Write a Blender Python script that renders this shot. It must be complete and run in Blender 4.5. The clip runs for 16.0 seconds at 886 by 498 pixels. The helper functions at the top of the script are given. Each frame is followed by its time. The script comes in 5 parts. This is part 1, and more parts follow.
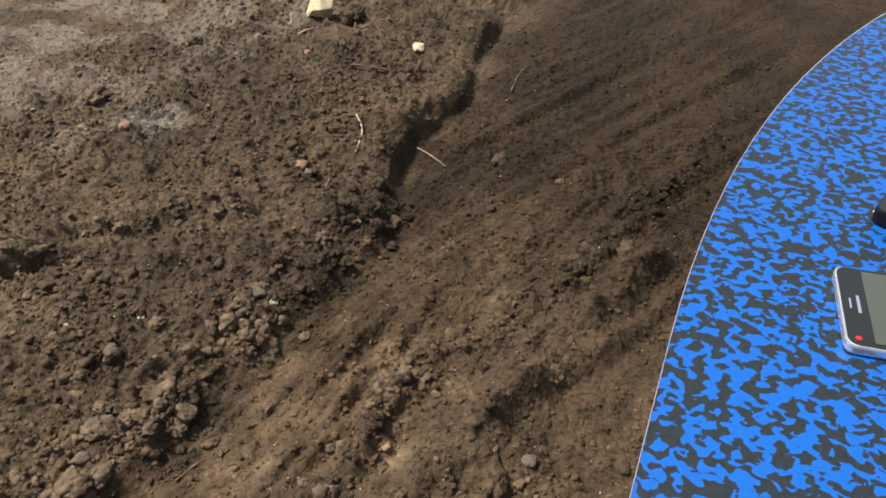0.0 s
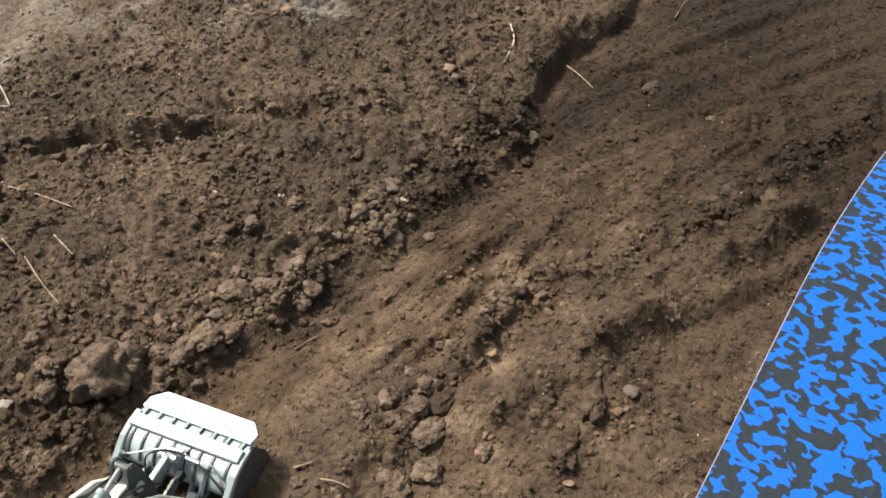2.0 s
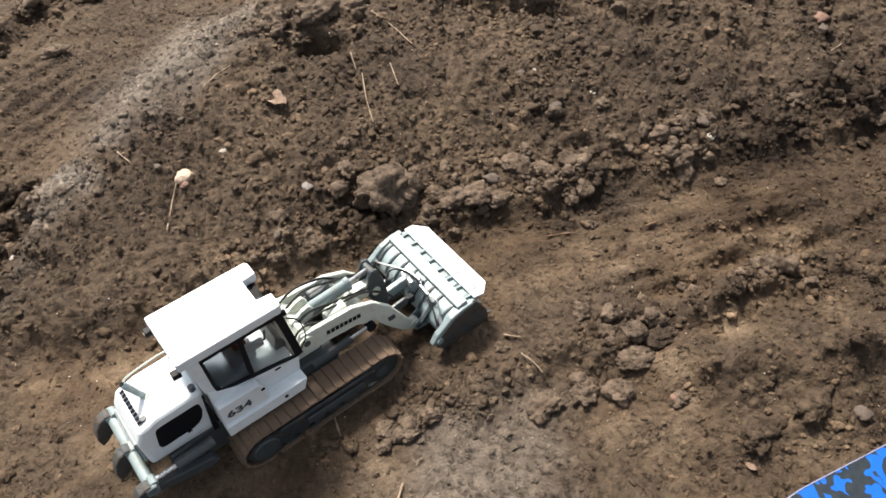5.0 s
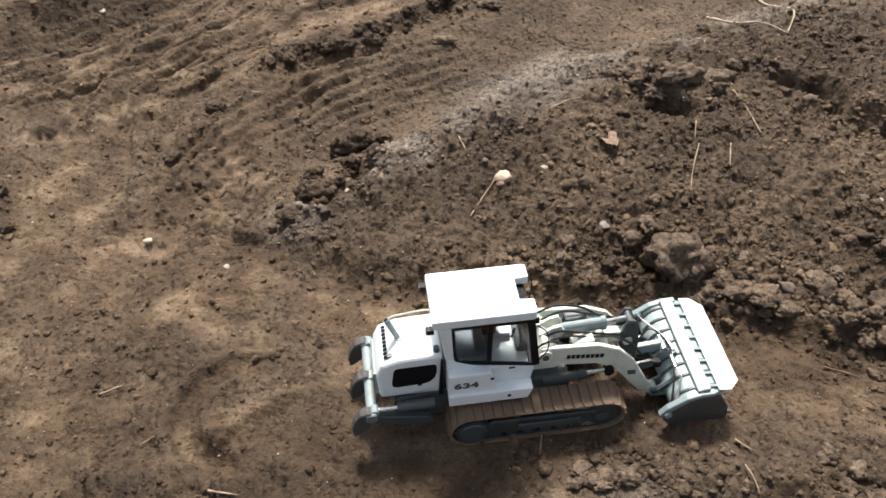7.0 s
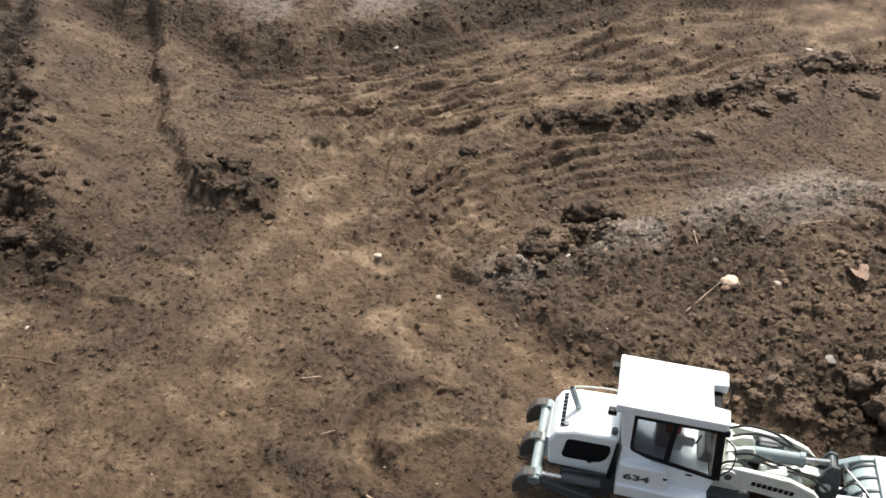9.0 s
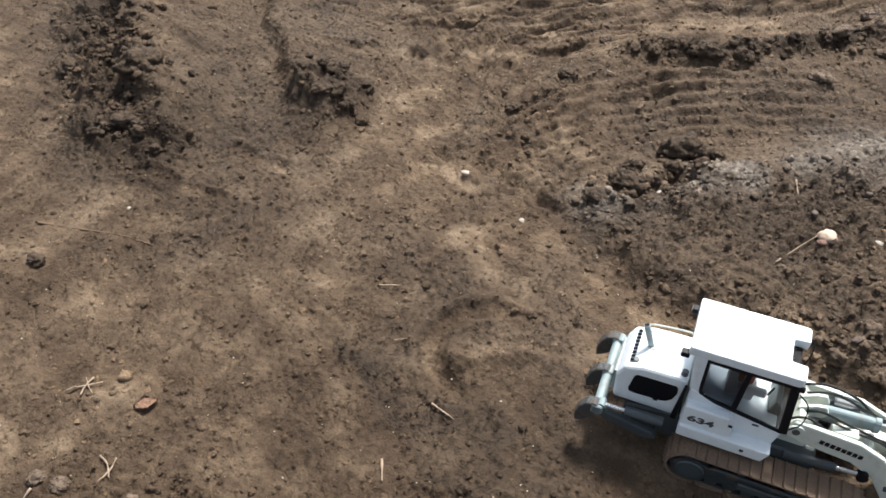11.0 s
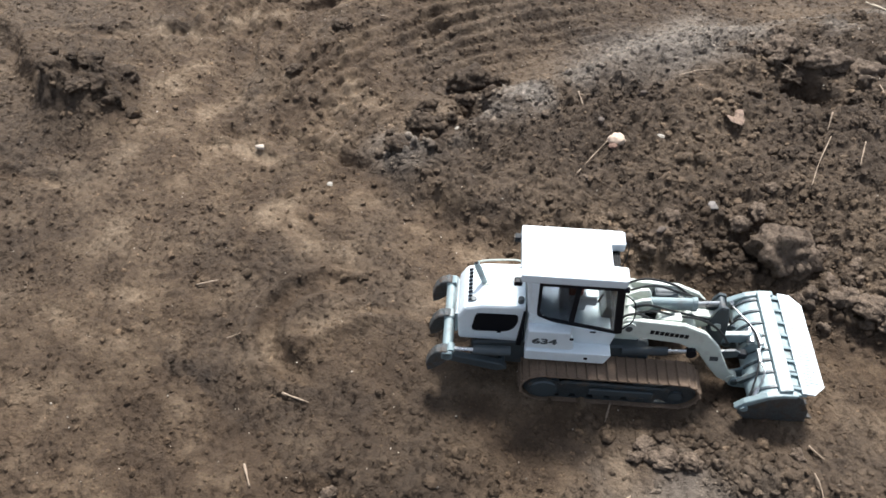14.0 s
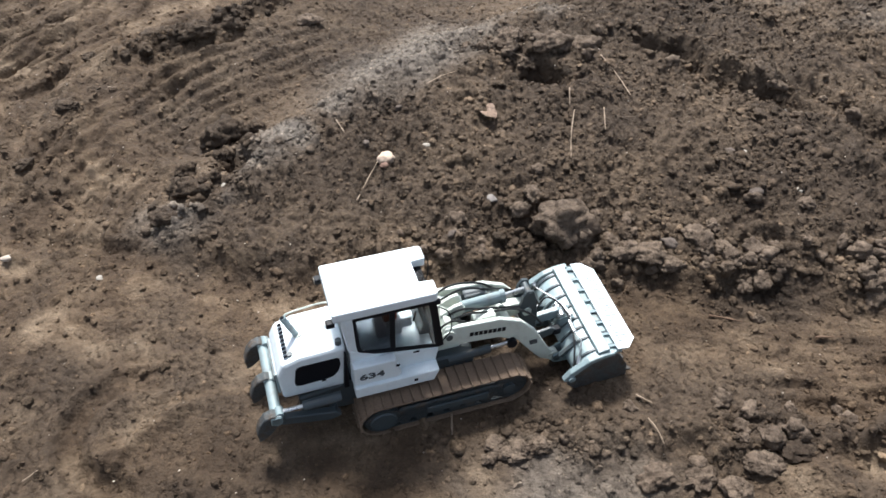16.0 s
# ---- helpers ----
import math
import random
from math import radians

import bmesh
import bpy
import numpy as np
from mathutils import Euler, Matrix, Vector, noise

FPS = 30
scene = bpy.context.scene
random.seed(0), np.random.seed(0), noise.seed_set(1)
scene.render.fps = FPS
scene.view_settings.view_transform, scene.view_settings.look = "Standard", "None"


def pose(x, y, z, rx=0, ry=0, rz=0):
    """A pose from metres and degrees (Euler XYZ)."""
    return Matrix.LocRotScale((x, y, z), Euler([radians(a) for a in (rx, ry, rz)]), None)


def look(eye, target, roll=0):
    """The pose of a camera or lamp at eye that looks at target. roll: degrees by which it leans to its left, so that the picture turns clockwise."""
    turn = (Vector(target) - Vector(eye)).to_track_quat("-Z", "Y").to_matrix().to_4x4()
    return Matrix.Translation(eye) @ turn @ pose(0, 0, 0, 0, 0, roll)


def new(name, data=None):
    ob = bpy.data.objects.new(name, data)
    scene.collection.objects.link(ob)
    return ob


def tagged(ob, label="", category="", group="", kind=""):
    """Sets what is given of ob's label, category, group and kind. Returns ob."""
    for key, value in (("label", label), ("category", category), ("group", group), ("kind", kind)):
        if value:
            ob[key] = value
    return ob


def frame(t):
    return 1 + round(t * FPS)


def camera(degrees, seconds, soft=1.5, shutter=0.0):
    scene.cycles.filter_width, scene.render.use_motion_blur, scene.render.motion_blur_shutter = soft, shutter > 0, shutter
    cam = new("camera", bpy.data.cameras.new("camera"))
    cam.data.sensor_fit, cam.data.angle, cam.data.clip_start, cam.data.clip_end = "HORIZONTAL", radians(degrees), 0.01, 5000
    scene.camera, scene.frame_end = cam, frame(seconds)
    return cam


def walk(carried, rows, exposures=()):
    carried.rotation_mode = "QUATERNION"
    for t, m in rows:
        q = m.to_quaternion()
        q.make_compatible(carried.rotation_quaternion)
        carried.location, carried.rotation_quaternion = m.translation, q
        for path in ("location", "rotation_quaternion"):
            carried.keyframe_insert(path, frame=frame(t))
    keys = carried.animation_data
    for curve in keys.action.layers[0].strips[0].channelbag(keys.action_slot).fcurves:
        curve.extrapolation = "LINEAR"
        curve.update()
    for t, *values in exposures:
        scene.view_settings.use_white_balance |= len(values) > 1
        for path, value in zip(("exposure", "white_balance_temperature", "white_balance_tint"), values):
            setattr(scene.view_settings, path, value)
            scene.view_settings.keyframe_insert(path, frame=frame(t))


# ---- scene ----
cam = camera(59.7, 16.0, soft=1.6)
PATH = [
    (0, (0.422, 0.23, 0.969), (1.885, 0.842, -0.249), -0.6),
    (0.5, (0.417, 0.233, 0.969), (1.809, 0.903, -0.301), -0.3),
    (1, (0.414, 0.23, 0.967), (1.733, 0.968, -0.341), -0.3),
    (1.5, (0.411, 0.227, 0.968), (1.669, 1.026, -0.365), -0.3),
    (2, (0.406, 0.226, 0.966), (1.596, 1.058, -0.409), -0.1),
    (2.5, (0.404, 0.225, 0.966), (1.511, 1.084, -0.461), 0.0),
    (3, (0.401, 0.222, 0.965), (1.435, 1.119, -0.493), 0.1),
    (3.2, (0.4, 0.22, 0.964), (1.406, 1.134, -0.503), 0.1),
    (5.3, (0.416, 0.153, 0.981), (0.827, 1.376, -0.547), -1.7),
    (5.5, (0.415, 0.147, 0.983), (0.756, 1.393, -0.543), -1.6),
    (6, (0.412, 0.126, 0.987), (0.572, 1.434, -0.517), -1.3),
    (6.5, (0.41, 0.112, 0.993), (0.401, 1.471, -0.474), -1.2),
    (7, (0.408, 0.102, 0.999), (0.247, 1.492, -0.43), -1.0),
    (7.5, (0.411, 0.094, 1.003), (0.087, 1.5, -0.382), -1.1),
    (8, (0.413, 0.086, 1.006), (-0.062, 1.485, -0.342), -0.9),
    (8.5, (0.419, 0.08, 1.01), (-0.197, 1.459, -0.301), -0.9),
    (9, (0.419, 0.076, 1.01), (-0.3, 1.419, -0.286), -0.8),
    (9.5, (0.421, 0.076, 1.011), (-0.359, 1.355, -0.314), -0.9),
    (10, (0.421, 0.073, 1.012), (-0.39, 1.291, -0.351), -0.9),
    (10.2, (0.423, 0.073, 1.011), (-0.403, 1.267, -0.364), -0.9),
    (12.3, (0.403, 0.07, 1.015), (-0.35, 1.096, -0.528), -0.1),
    (12.5, (0.403, 0.071, 1.016), (-0.331, 1.103, -0.532), -0.0),
    (13, (0.401, 0.078, 1.015), (-0.263, 1.153, -0.535), 0.3),
    (13.5, (0.398, 0.09, 1.011), (-0.128, 1.242, -0.537), 0.8),
    (14, (0.395, 0.1, 1.002), (0.034, 1.339, -0.526), 1.6),
    (14.5, (0.393, 0.108, 0.998), (0.185, 1.43, -0.488), 2.1),
    (15, (0.393, 0.113, 0.995), (0.305, 1.481, -0.462), 2.2),
    (15.5, (0.39, 0.117, 0.991), (0.414, 1.491, -0.462), 2.5),
    (16, (0.391, 0.124, 0.986), (0.537, 1.479, -0.477), 2.8),
]
walk(cam, [(t, look(eye, target, roll)) for t, eye, target, roll in PATH],
     exposures=[(0.0,0.39,7200,8),(1.2,0.44,7100,9),(2.2,0.66,6950,10),(3.2,0.69,6900,10),(5.5,0.62,6700,10),(9.0,0.61,6600,10),(12.5,0.60,6050,8),(16.0,0.59,5980,8)])

# ---------------------------------------------------------------- light
world = bpy.data.worlds.new("sky")
scene.world = world
world.use_nodes = True
wn = world.node_tree
sky = wn.nodes.new("ShaderNodeTexSky")
sky.sky_type, sky.sun_disc = "NISHITA", False
sky.sun_elevation, sky.sun_rotation = radians(59), radians(-9)
sky.air_density, sky.dust_density, sky.ozone_density = 1.0, 3.0, 0.6
bg = wn.nodes["Background"]
haze = wn.nodes.new("ShaderNodeHueSaturation")
haze.inputs["Saturation"].default_value = 0.50
wn.links.new(sky.outputs[0], haze.inputs["Color"])
wn.links.new(haze.outputs[0], bg.inputs[0])
bg.inputs[1].default_value = 0.145
sun = new("sun", bpy.data.lights.new("sun", "SUN"))
sun.data.energy, sun.data.angle, sun.data.color = 5.5, radians(11), (1.0, 0.95, 0.88)
sun.matrix_world = look((-0.20, 1.28, 2.16), (0.0, 0.0, 0.0))
scene.view_settings.exposure = 0.0

# ---------------------------------------------------------------- materials


def nodes_of(name):
    m = bpy.data.materials.new(name)
    m.use_nodes = True
    t = m.node_tree
    return m, t, t.nodes["Principled BSDF"]


def tex(t, kind, vec, **values):
    n = t.nodes.new(kind)
    for key, value in values.items():
        n.inputs[key].default_value = value
    if vec is not None:
        t.links.new(vec, n.inputs["Vector"])
    return n


def ramp(t, fac, stops):
    n = t.nodes.new("ShaderNodeValToRGB")
    e = n.color_ramp.elements
    while len(e) < len(stops):
        e.new(0.5)
    for el, (pos, col) in zip(e, stops):
        el.position, el.color = pos, (*col, 1) if len(col) == 3 else col
    t.links.new(fac, n.inputs[0])
    return n.outputs[0]


def mix(t, fac, a, b, how="MIX"):
    n = t.nodes.new("ShaderNodeMix")
    n.data_type, n.blend_type = "RGBA", how
    for socket, value in ((n.inputs[0], fac), (n.inputs[6], a), (n.inputs[7], b)):
        if isinstance(value, (float, int)):
            socket.default_value = value
        elif isinstance(value, tuple):
            socket.default_value = (*value, 1)
        else:
            t.links.new(value, socket)
    return n.outputs[2]


def bump(t, b, height, strength, distance, normal=None):
    n = t.nodes.new("ShaderNodeBump")
    n.inputs["Strength"].default_value, n.inputs["Distance"].default_value = strength, distance
    t.links.new(height, n.inputs["Height"])
    if normal is not None:
        t.links.new(normal, n.inputs["Normal"])
    t.links.new(n.outputs[0], b.inputs["Normal"])
    return n.outputs[0]


def place(t, of="Object"):
    return t.nodes.new("ShaderNodeTexCoord").outputs[of]


def world_place(t):
    return t.nodes.new("ShaderNodeNewGeometry").outputs["Position"]


def soil(name, island=False, parched=0.0, darkness=0.0):
    """Dark garden soil. Attributes dry and packed tell where it has dried grey, with a sheen painted in, or been rolled
    flat.
    """
    m, t, b = nodes_of(name)
    v = world_place(t)
    big = tex(t, "ShaderNodeTexNoise", v, Scale=4.0, Detail=5.0, Roughness=0.6)
    mid = tex(t, "ShaderNodeTexNoise", v, Scale=38.0, Detail=6.0, Roughness=0.65)
    fine = tex(t, "ShaderNodeTexNoise", v, Scale=320.0, Detail=4.0, Roughness=0.7)
    c = ramp(t, mid.outputs[0], [(0.32, (0.072, 0.048, 0.031)), (0.52, (0.150, 0.103, 0.068)), (0.70, (0.275, 0.195, 0.132))])
    c = mix(t, 0.5, c, ramp(t, big.outputs[0], [(0.36, (0.075, 0.052, 0.037)), (0.50, (0.150, 0.104, 0.069)), (0.64, (0.270, 0.187, 0.120))]))
    packed = t.nodes.new("ShaderNodeAttribute")
    packed.attribute_name = "packed"
    patch = tex(t, "ShaderNodeTexNoise", v, Scale=11.0, Detail=6.0, Roughness=0.58)
    pk = ramp(t, patch.outputs[0], [(0.33, (0.105, 0.067, 0.040)), (0.45, (0.165, 0.107, 0.065)), (0.55, (0.250, 0.168, 0.103)), (0.67, (0.430, 0.305, 0.198))])
    c = mix(t, packed.outputs["Fac"], c, pk)
    dry = t.nodes.new("ShaderNodeAttribute")
    dry.attribute_name = "dry"
    # pale grey for dried soil and for the sheen painted on the plateau
    dk = ramp(t, mid.outputs[0], [(0.3, (0.185, 0.147, 0.118)), (0.7, (0.50, 0.415, 0.335))])
    c = mix(t, dry.outputs["Fac"], c, dk)
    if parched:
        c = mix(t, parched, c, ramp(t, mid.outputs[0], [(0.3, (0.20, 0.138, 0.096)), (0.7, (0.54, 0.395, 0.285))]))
    if island:
        g = t.nodes.new("ShaderNodeNewGeometry")
        c = mix(t, 1.0, c, ramp(t, g.outputs["Random Per Island"], [(0.0, (0.95, 0.95, 0.94)), (0.5, (1.25, 1.24, 1.22)), (0.90, (1.6, 1.58, 1.54)), (1.0, (2.3, 2.25, 2.15))]), "MULTIPLY")
    speck = tex(t, "ShaderNodeTexNoise", v, Scale=150.0, Detail=5.0, Roughness=0.75)
    c = mix(t, 0.30, c, ramp(t, fine.outputs[0], [(0.34, (0.50, 0.50, 0.51)), (0.5, (0.92, 0.92, 0.92)), (0.66, (1.80, 1.75, 1.70))]), "MULTIPLY")
    c = mix(t, 0.24, c, ramp(t, speck.outputs[0], [(0.36, (0.55, 0.54, 0.53)), (0.5, (0.94, 0.94, 0.94)), (0.64, (1.9, 1.85, 1.8))]), "MULTIPLY")
    moist = t.nodes.new("ShaderNodeAttribute")
    moist.attribute_name = "moist"
    # darkens damp soil and the ground where shade is painted in
    c = mix(t, moist.outputs["Fac"], c, mix(t, 1.0, c, (0.360, 0.326, 0.294), "MULTIPLY"))
    # even darkening of the whole material
    c = mix(t, darkness, c, mix(t, 1.0, c, (0.360, 0.326, 0.294), "MULTIPLY"))
    c = mix(t, 1.0, c, (0.447, 0.462, 0.477), "MULTIPLY")
    t.links.new(c, b.inputs["Base Color"])
    t.links.new(ramp(t, mid.outputs[0], [(0.35, (0.60,) * 3), (0.65, (0.80,) * 3)]), b.inputs["Roughness"])
    b.inputs["Specular IOR Level"].default_value = 0.14
    crumb = tex(t, "ShaderNodeTexNoise", v, Scale=130.0, Detail=4.0, Roughness=0.65)
    warp = mix(t, 0.012, v, crumb.outputs[1], "ADD")
    cell = tex(t, "ShaderNodeTexVoronoi", warp, Scale=72.0, Randomness=1.0)
    round_top = ramp(t, cell.outputs["Distance"], [(0.0, (1, 1, 1)), (0.22, (0.85,) * 3), (0.45, (0.28,) * 3), (0.65, (0, 0, 0))])
    loose = ramp(t, tex(t, "ShaderNodeTexNoise", v, Scale=24.0, Detail=3.0).outputs[0], [(0.38, (0.15,) * 3), (0.62, (1, 1, 1))])
    loose = mix(t, packed.outputs["Fac"], loose, mix(t, 1.0, loose, (0.30, 0.30, 0.30), "MULTIPLY"))
    n0 = bump(t, b, mix(t, 1.0, round_top, loose, "MULTIPLY"), 0.85, 0.0095)
    n1 = bump(t, b, crumb.outputs[0], 0.7, 0.009, n0)
    bump(t, b, fine.outputs[0], 0.6, 0.003, n1)
    return m


def paint(name, col, rough=0.4, dirt=0.25, dirt_col=(0.16, 0.11, 0.075), metal=0.0, scale=60.0):
    """Painted metal or moulded plastic with dust that clings in patches."""
    m, t, b = nodes_of(name)
    v = place(t)
    n = tex(t, "ShaderNodeTexNoise", v, Scale=scale, Detail=6.0, Roughness=0.65)
    s = tex(t, "ShaderNodeTexNoise", v, Scale=scale * 9, Detail=3.0)
    c = mix(t, 0.10, col, s.outputs[1], "OVERLAY")
    mask = ramp(t, n.outputs[0], [(0.52, (0, 0, 0)), (0.74, (1, 1, 1))])
    amount = t.nodes.new("ShaderNodeMath")
    amount.operation = "MULTIPLY"
    amount.inputs[1].default_value = dirt
    t.links.new(mask, amount.inputs[0])
    t.links.new(mix(t, amount.outputs[0], c, dirt_col), b.inputs["Base Color"])
    r = ramp(t, n.outputs[0], [(0.4, (rough,) * 3), (0.7, (min(1, rough + 0.25),) * 3)])
    t.links.new(r, b.inputs["Roughness"])
    b.inputs["Metallic"].default_value = metal
    bump(t, b, s.outputs[0], 0.08, 0.0004)
    return m


def muddy(name, base=(0.05, 0.045, 0.04), mud=(0.17, 0.115, 0.072), lo=0.36, hi=0.56):
    """Steel under a crust of drying mud."""
    m, t, b = nodes_of(name)
    v = world_place(t)
    n = tex(t, "ShaderNodeTexNoise", v, Scale=70.0, Detail=7.0, Roughness=0.7)
    f = tex(t, "ShaderNodeTexNoise", v, Scale=500.0, Detail=3.0)
    k = ramp(t, n.outputs[0], [(lo, (0, 0, 0)), (hi, (1, 1, 1))])
    mc = mix(t, 0.5, mud, ramp(t, f.outputs[0], [(0.3, (0.4, 0.4, 0.4)), (0.7, (1.5, 1.5, 1.5))]), "MULTIPLY")
    t.links.new(mix(t, k, base, mc), b.inputs["Base Color"])
    t.links.new(ramp(t, k, [(0, (0.45,) * 3), (1, (0.92,) * 3)]), b.inputs["Roughness"])
    bump(t, b, f.outputs[0], 0.5, 0.002, bump(t, b, n.outputs[0], 0.6, 0.004))
    return m


def plain(name, col, rough=0.5, metal=0.0, grain=40.0, amount=0.25, gloss=0.5):
    """A single-coloured natural or moulded surface with grain."""
    m, t, b = nodes_of(name)
    n = tex(t, "ShaderNodeTexNoise", place(t), Scale=grain, Detail=6.0, Roughness=0.6)
    c = mix(t, amount, col, ramp(t, n.outputs[0], [(0.3, (0.25,) * 3), (0.7, (1.6,) * 3)]), "MULTIPLY")
    t.links.new(c, b.inputs["Base Color"])
    b.inputs["Roughness"].default_value, b.inputs["Metallic"].default_value = rough, metal
    b.inputs["Specular IOR Level"].default_value = gloss
    bump(t, b, n.outputs[0], 0.15, 0.001)
    return m


def clear(name, tint=(0.62, 0.66, 0.68), rough=0.03):
    m, t, b = nodes_of(name)
    b.inputs["Base Color"].default_value = (*tint, 1)
    b.inputs["Transmission Weight"].default_value = 1.0
    b.inputs["Roughness"].default_value = rough
    b.inputs["IOR"].default_value = 1.3
    return m


def camouflage(name):
    """Bright blue laminate printed with dark grey torn blotches."""
    m, t, b = nodes_of(name)
    v = world_place(t)
    mp = t.nodes.new("ShaderNodeMapping")
    mp.inputs["Scale"].default_value = (1.15, 0.95, 1.0)
    t.links.new(v, mp.inputs[0])
    n = tex(t, "ShaderNodeTexNoise", mp.outputs[0], Scale=122.0, Detail=1.6, Roughness=0.45, Distortion=0.5)
    k = ramp(t, n.outputs[0], [(0.484, (0, 0, 0)), (0.504, (1, 1, 1))])
    s = tex(t, "ShaderNodeTexNoise", v, Scale=300.0, Detail=3.0)
    grey = ramp(t, s.outputs[0], [(0.3, (0.008, 0.013, 0.018)), (0.7, (0.018, 0.025, 0.031))])
    blue = ramp(t, s.outputs[0], [(0.3, (0.000, 0.074, 0.345)), (0.7, (0.001, 0.087, 0.395))])
    t.links.new(mix(t, k, blue, grey), b.inputs["Base Color"])
    b.inputs["Roughness"].default_value = 0.38
    b.inputs["Specular IOR Level"].default_value = 0.34
    bump(t, b, s.outputs[0], 0.04, 0.0005)
    return m


SOIL, CRUMB = soil("soil"), soil("soil_crumb", island=True)
# two clod tones, the second one darker
CRUMBTHING, DARKCLOD = soil("soil_clod", parched=0.55), soil("damp_soil_clod", parched=0.10, darkness=0.35)
WHITE = paint("white_body", (0.69, 0.745, 0.765), 0.38, 0.14)
CREAM = paint("cream_arm", (0.56, 0.60, 0.54), 0.40, 0.25)
GREY = paint("blue_grey", (0.205, 0.262, 0.272), 0.36, 0.45)
DARKGREY = paint("dark_grey", (0.042, 0.054, 0.060), 0.40, 0.35)
BLACK = plain("black_plastic", (0.005, 0.006, 0.009), 0.5, gloss=0.15)
HOSE = plain("black_hose", (0.018, 0.018, 0.018), 0.5)
STEEL = paint("bare_steel", (0.55, 0.56, 0.56), 0.25, 0.15, metal=0.9)
TRACK = muddy("track_mud", mud=(0.158, 0.108, 0.072), lo=0.18, hi=0.38)
FRAME = muddy("track_frame", base=(0.026, 0.034, 0.038), mud=(0.12, 0.085, 0.056), lo=0.52, hi=0.72)
TEETH = muddy("worn_teeth", base=(0.045, 0.052, 0.054), mud=(0.085, 0.058, 0.038), lo=0.46, hi=0.66)
GLASS, DARKGLASS, SMOKED = clear("cab_glass"), clear("dark_glass", (0.05, 0.055, 0.06)), clear("smoked_glass", (0.20, 0.22, 0.25))
SEAT = plain("seat_grey", (0.60, 0.61, 0.61), 0.7)
FIGURE = plain("figure_red", (0.33, 0.065, 0.045), 0.6)
BLUE = camouflage("blue_camouflage")
EDGE = plain("edge_band", (0.20, 0.21, 0.29), 0.35)
STRAW = plain("straw", (0.27, 0.20, 0.14), 0.75, grain=200)
ROOT = plain("root", (0.36, 0.30, 0.22), 0.8, grain=150)
TWIG = plain("twig", (0.11, 0.065, 0.038), 0.85, grain=150)
PALELEAF = plain("pale_leaf", (0.34, 0.235, 0.170), 0.75, grain=9, amount=0.6)
LEAF = plain("dead_leaf", (0.30, 0.175, 0.110), 0.75, grain=9, amount=0.7)
PALE = plain("pale_stone", (0.47, 0.355, 0.265), 0.85, grain=3, amount=0.30)
OCHRE = plain("ochre_wood", (0.42, 0.355, 0.235), 0.85, grain=45, amount=0.5)
REDSTONE = plain("red_stone", (0.165, 0.096, 0.068), 0.85, grain=4)
BROWNSTONE = plain("brown_stone", (0.085, 0.064, 0.050), 0.9, grain=6, amount=0.7)
GREYSTONE = plain("grey_stone", (0.17, 0.15, 0.135), 0.85, grain=5, amount=0.4)
CHIP = plain("pale_chip", (0.36, 0.30, 0.24), 0.7, grain=300)
SHELL = plain("shell_white", (0.27, 0.24, 0.20), 0.7, grain=3, amount=0.4)
ASH = plain("ash_white", (0.42, 0.40, 0.38), 0.95, grain=200, amount=0.4)

# ---------------------------------------------------------------- ground


def gradient_noise(x, y, seed):
    """Smooth lattice noise, about -1 to 1."""
    xi, yi = np.floor(x).astype(np.int64), np.floor(y).astype(np.int64)
    fx, fy = x - xi, y - yi
    u, v = fx * fx * fx * (fx * (fx * 6 - 15) + 10), fy * fy * fy * (fy * (fy * 6 - 15) + 10)

    def corner(i, j):
        h = (i * 374761393 + j * 668265263 + seed * 974711) & 0x7FFFFFFF
        h = ((h ^ (h >> 13)) * 1274126177) & 0x7FFFFFFF
        a = (h ^ (h >> 16)) % 4096 * (2 * math.pi / 4096)
        return np.cos(a), np.sin(a)

    def dot(i, j):
        gx, gy = corner(xi + i, yi + j)
        return gx * (fx - i) + gy * (fy - j)

    a, b = dot(0, 0) * (1 - u) + dot(1, 0) * u, dot(0, 1) * (1 - u) + dot(1, 1) * u
    return (a * (1 - v) + b * v) * 1.5


def fbm(x, y, scale, octaves, seed, gain=0.5):
    out, amp = 0.0, 1.0
    for n in range(octaves):
        out = out + amp * gradient_noise(x * scale, y * scale, seed + n)
        scale, amp = scale * 2.03, amp * gain
    return out


def smooth(a, b, x):
    k = np.clip((x - a) / (b - a), 0, 1)
    return k * k * (3 - 2 * k)


def away(x, y, line):
    """The distance to a line of points, and how far along it (0 to 1) the nearest place lies."""
    best, along = np.full(np.shape(x), 1e9), np.zeros(np.shape(x))
    n = len(line) - 1
    for k, ((ax, ay), (bx, by)) in enumerate(zip(line, line[1:])):
        dx, dy = bx - ax, by - ay
        s = np.clip(((x - ax) * dx + (y - ay) * dy) / (dx * dx + dy * dy), 0, 1)
        d = np.hypot(x - ax - s * dx, y - ay - s * dy)
        along = np.where(d < best, (k + s) / n, along)
        best = np.minimum(best, d)
    return best, along


NORTH_EDGE = [(-0.12, 1.16), (0.02, 1.04), (0.16, 0.97), (0.32, 0.95), (0.69, 0.95), (0.85, 0.92), (1.10, 0.90), (1.31, 0.87), (1.48, 0.83), (1.675, 0.850), (1.74, 0.903), (1.88, 0.950), (2.00, 0.945), (2.18, 0.905), (2.30, 0.930), (2.52, 0.985), (2.77, 0.995), (3.6, 0.95), (9, 0.9)]
CREST = [(0.0, 1.11), (0.08, 1.22), (0.20, 1.31), (0.34, 1.44), (0.50, 1.60), (0.75, 1.72), (1.1, 1.95), (1.6, 2.4), (2.2, 3.4)]
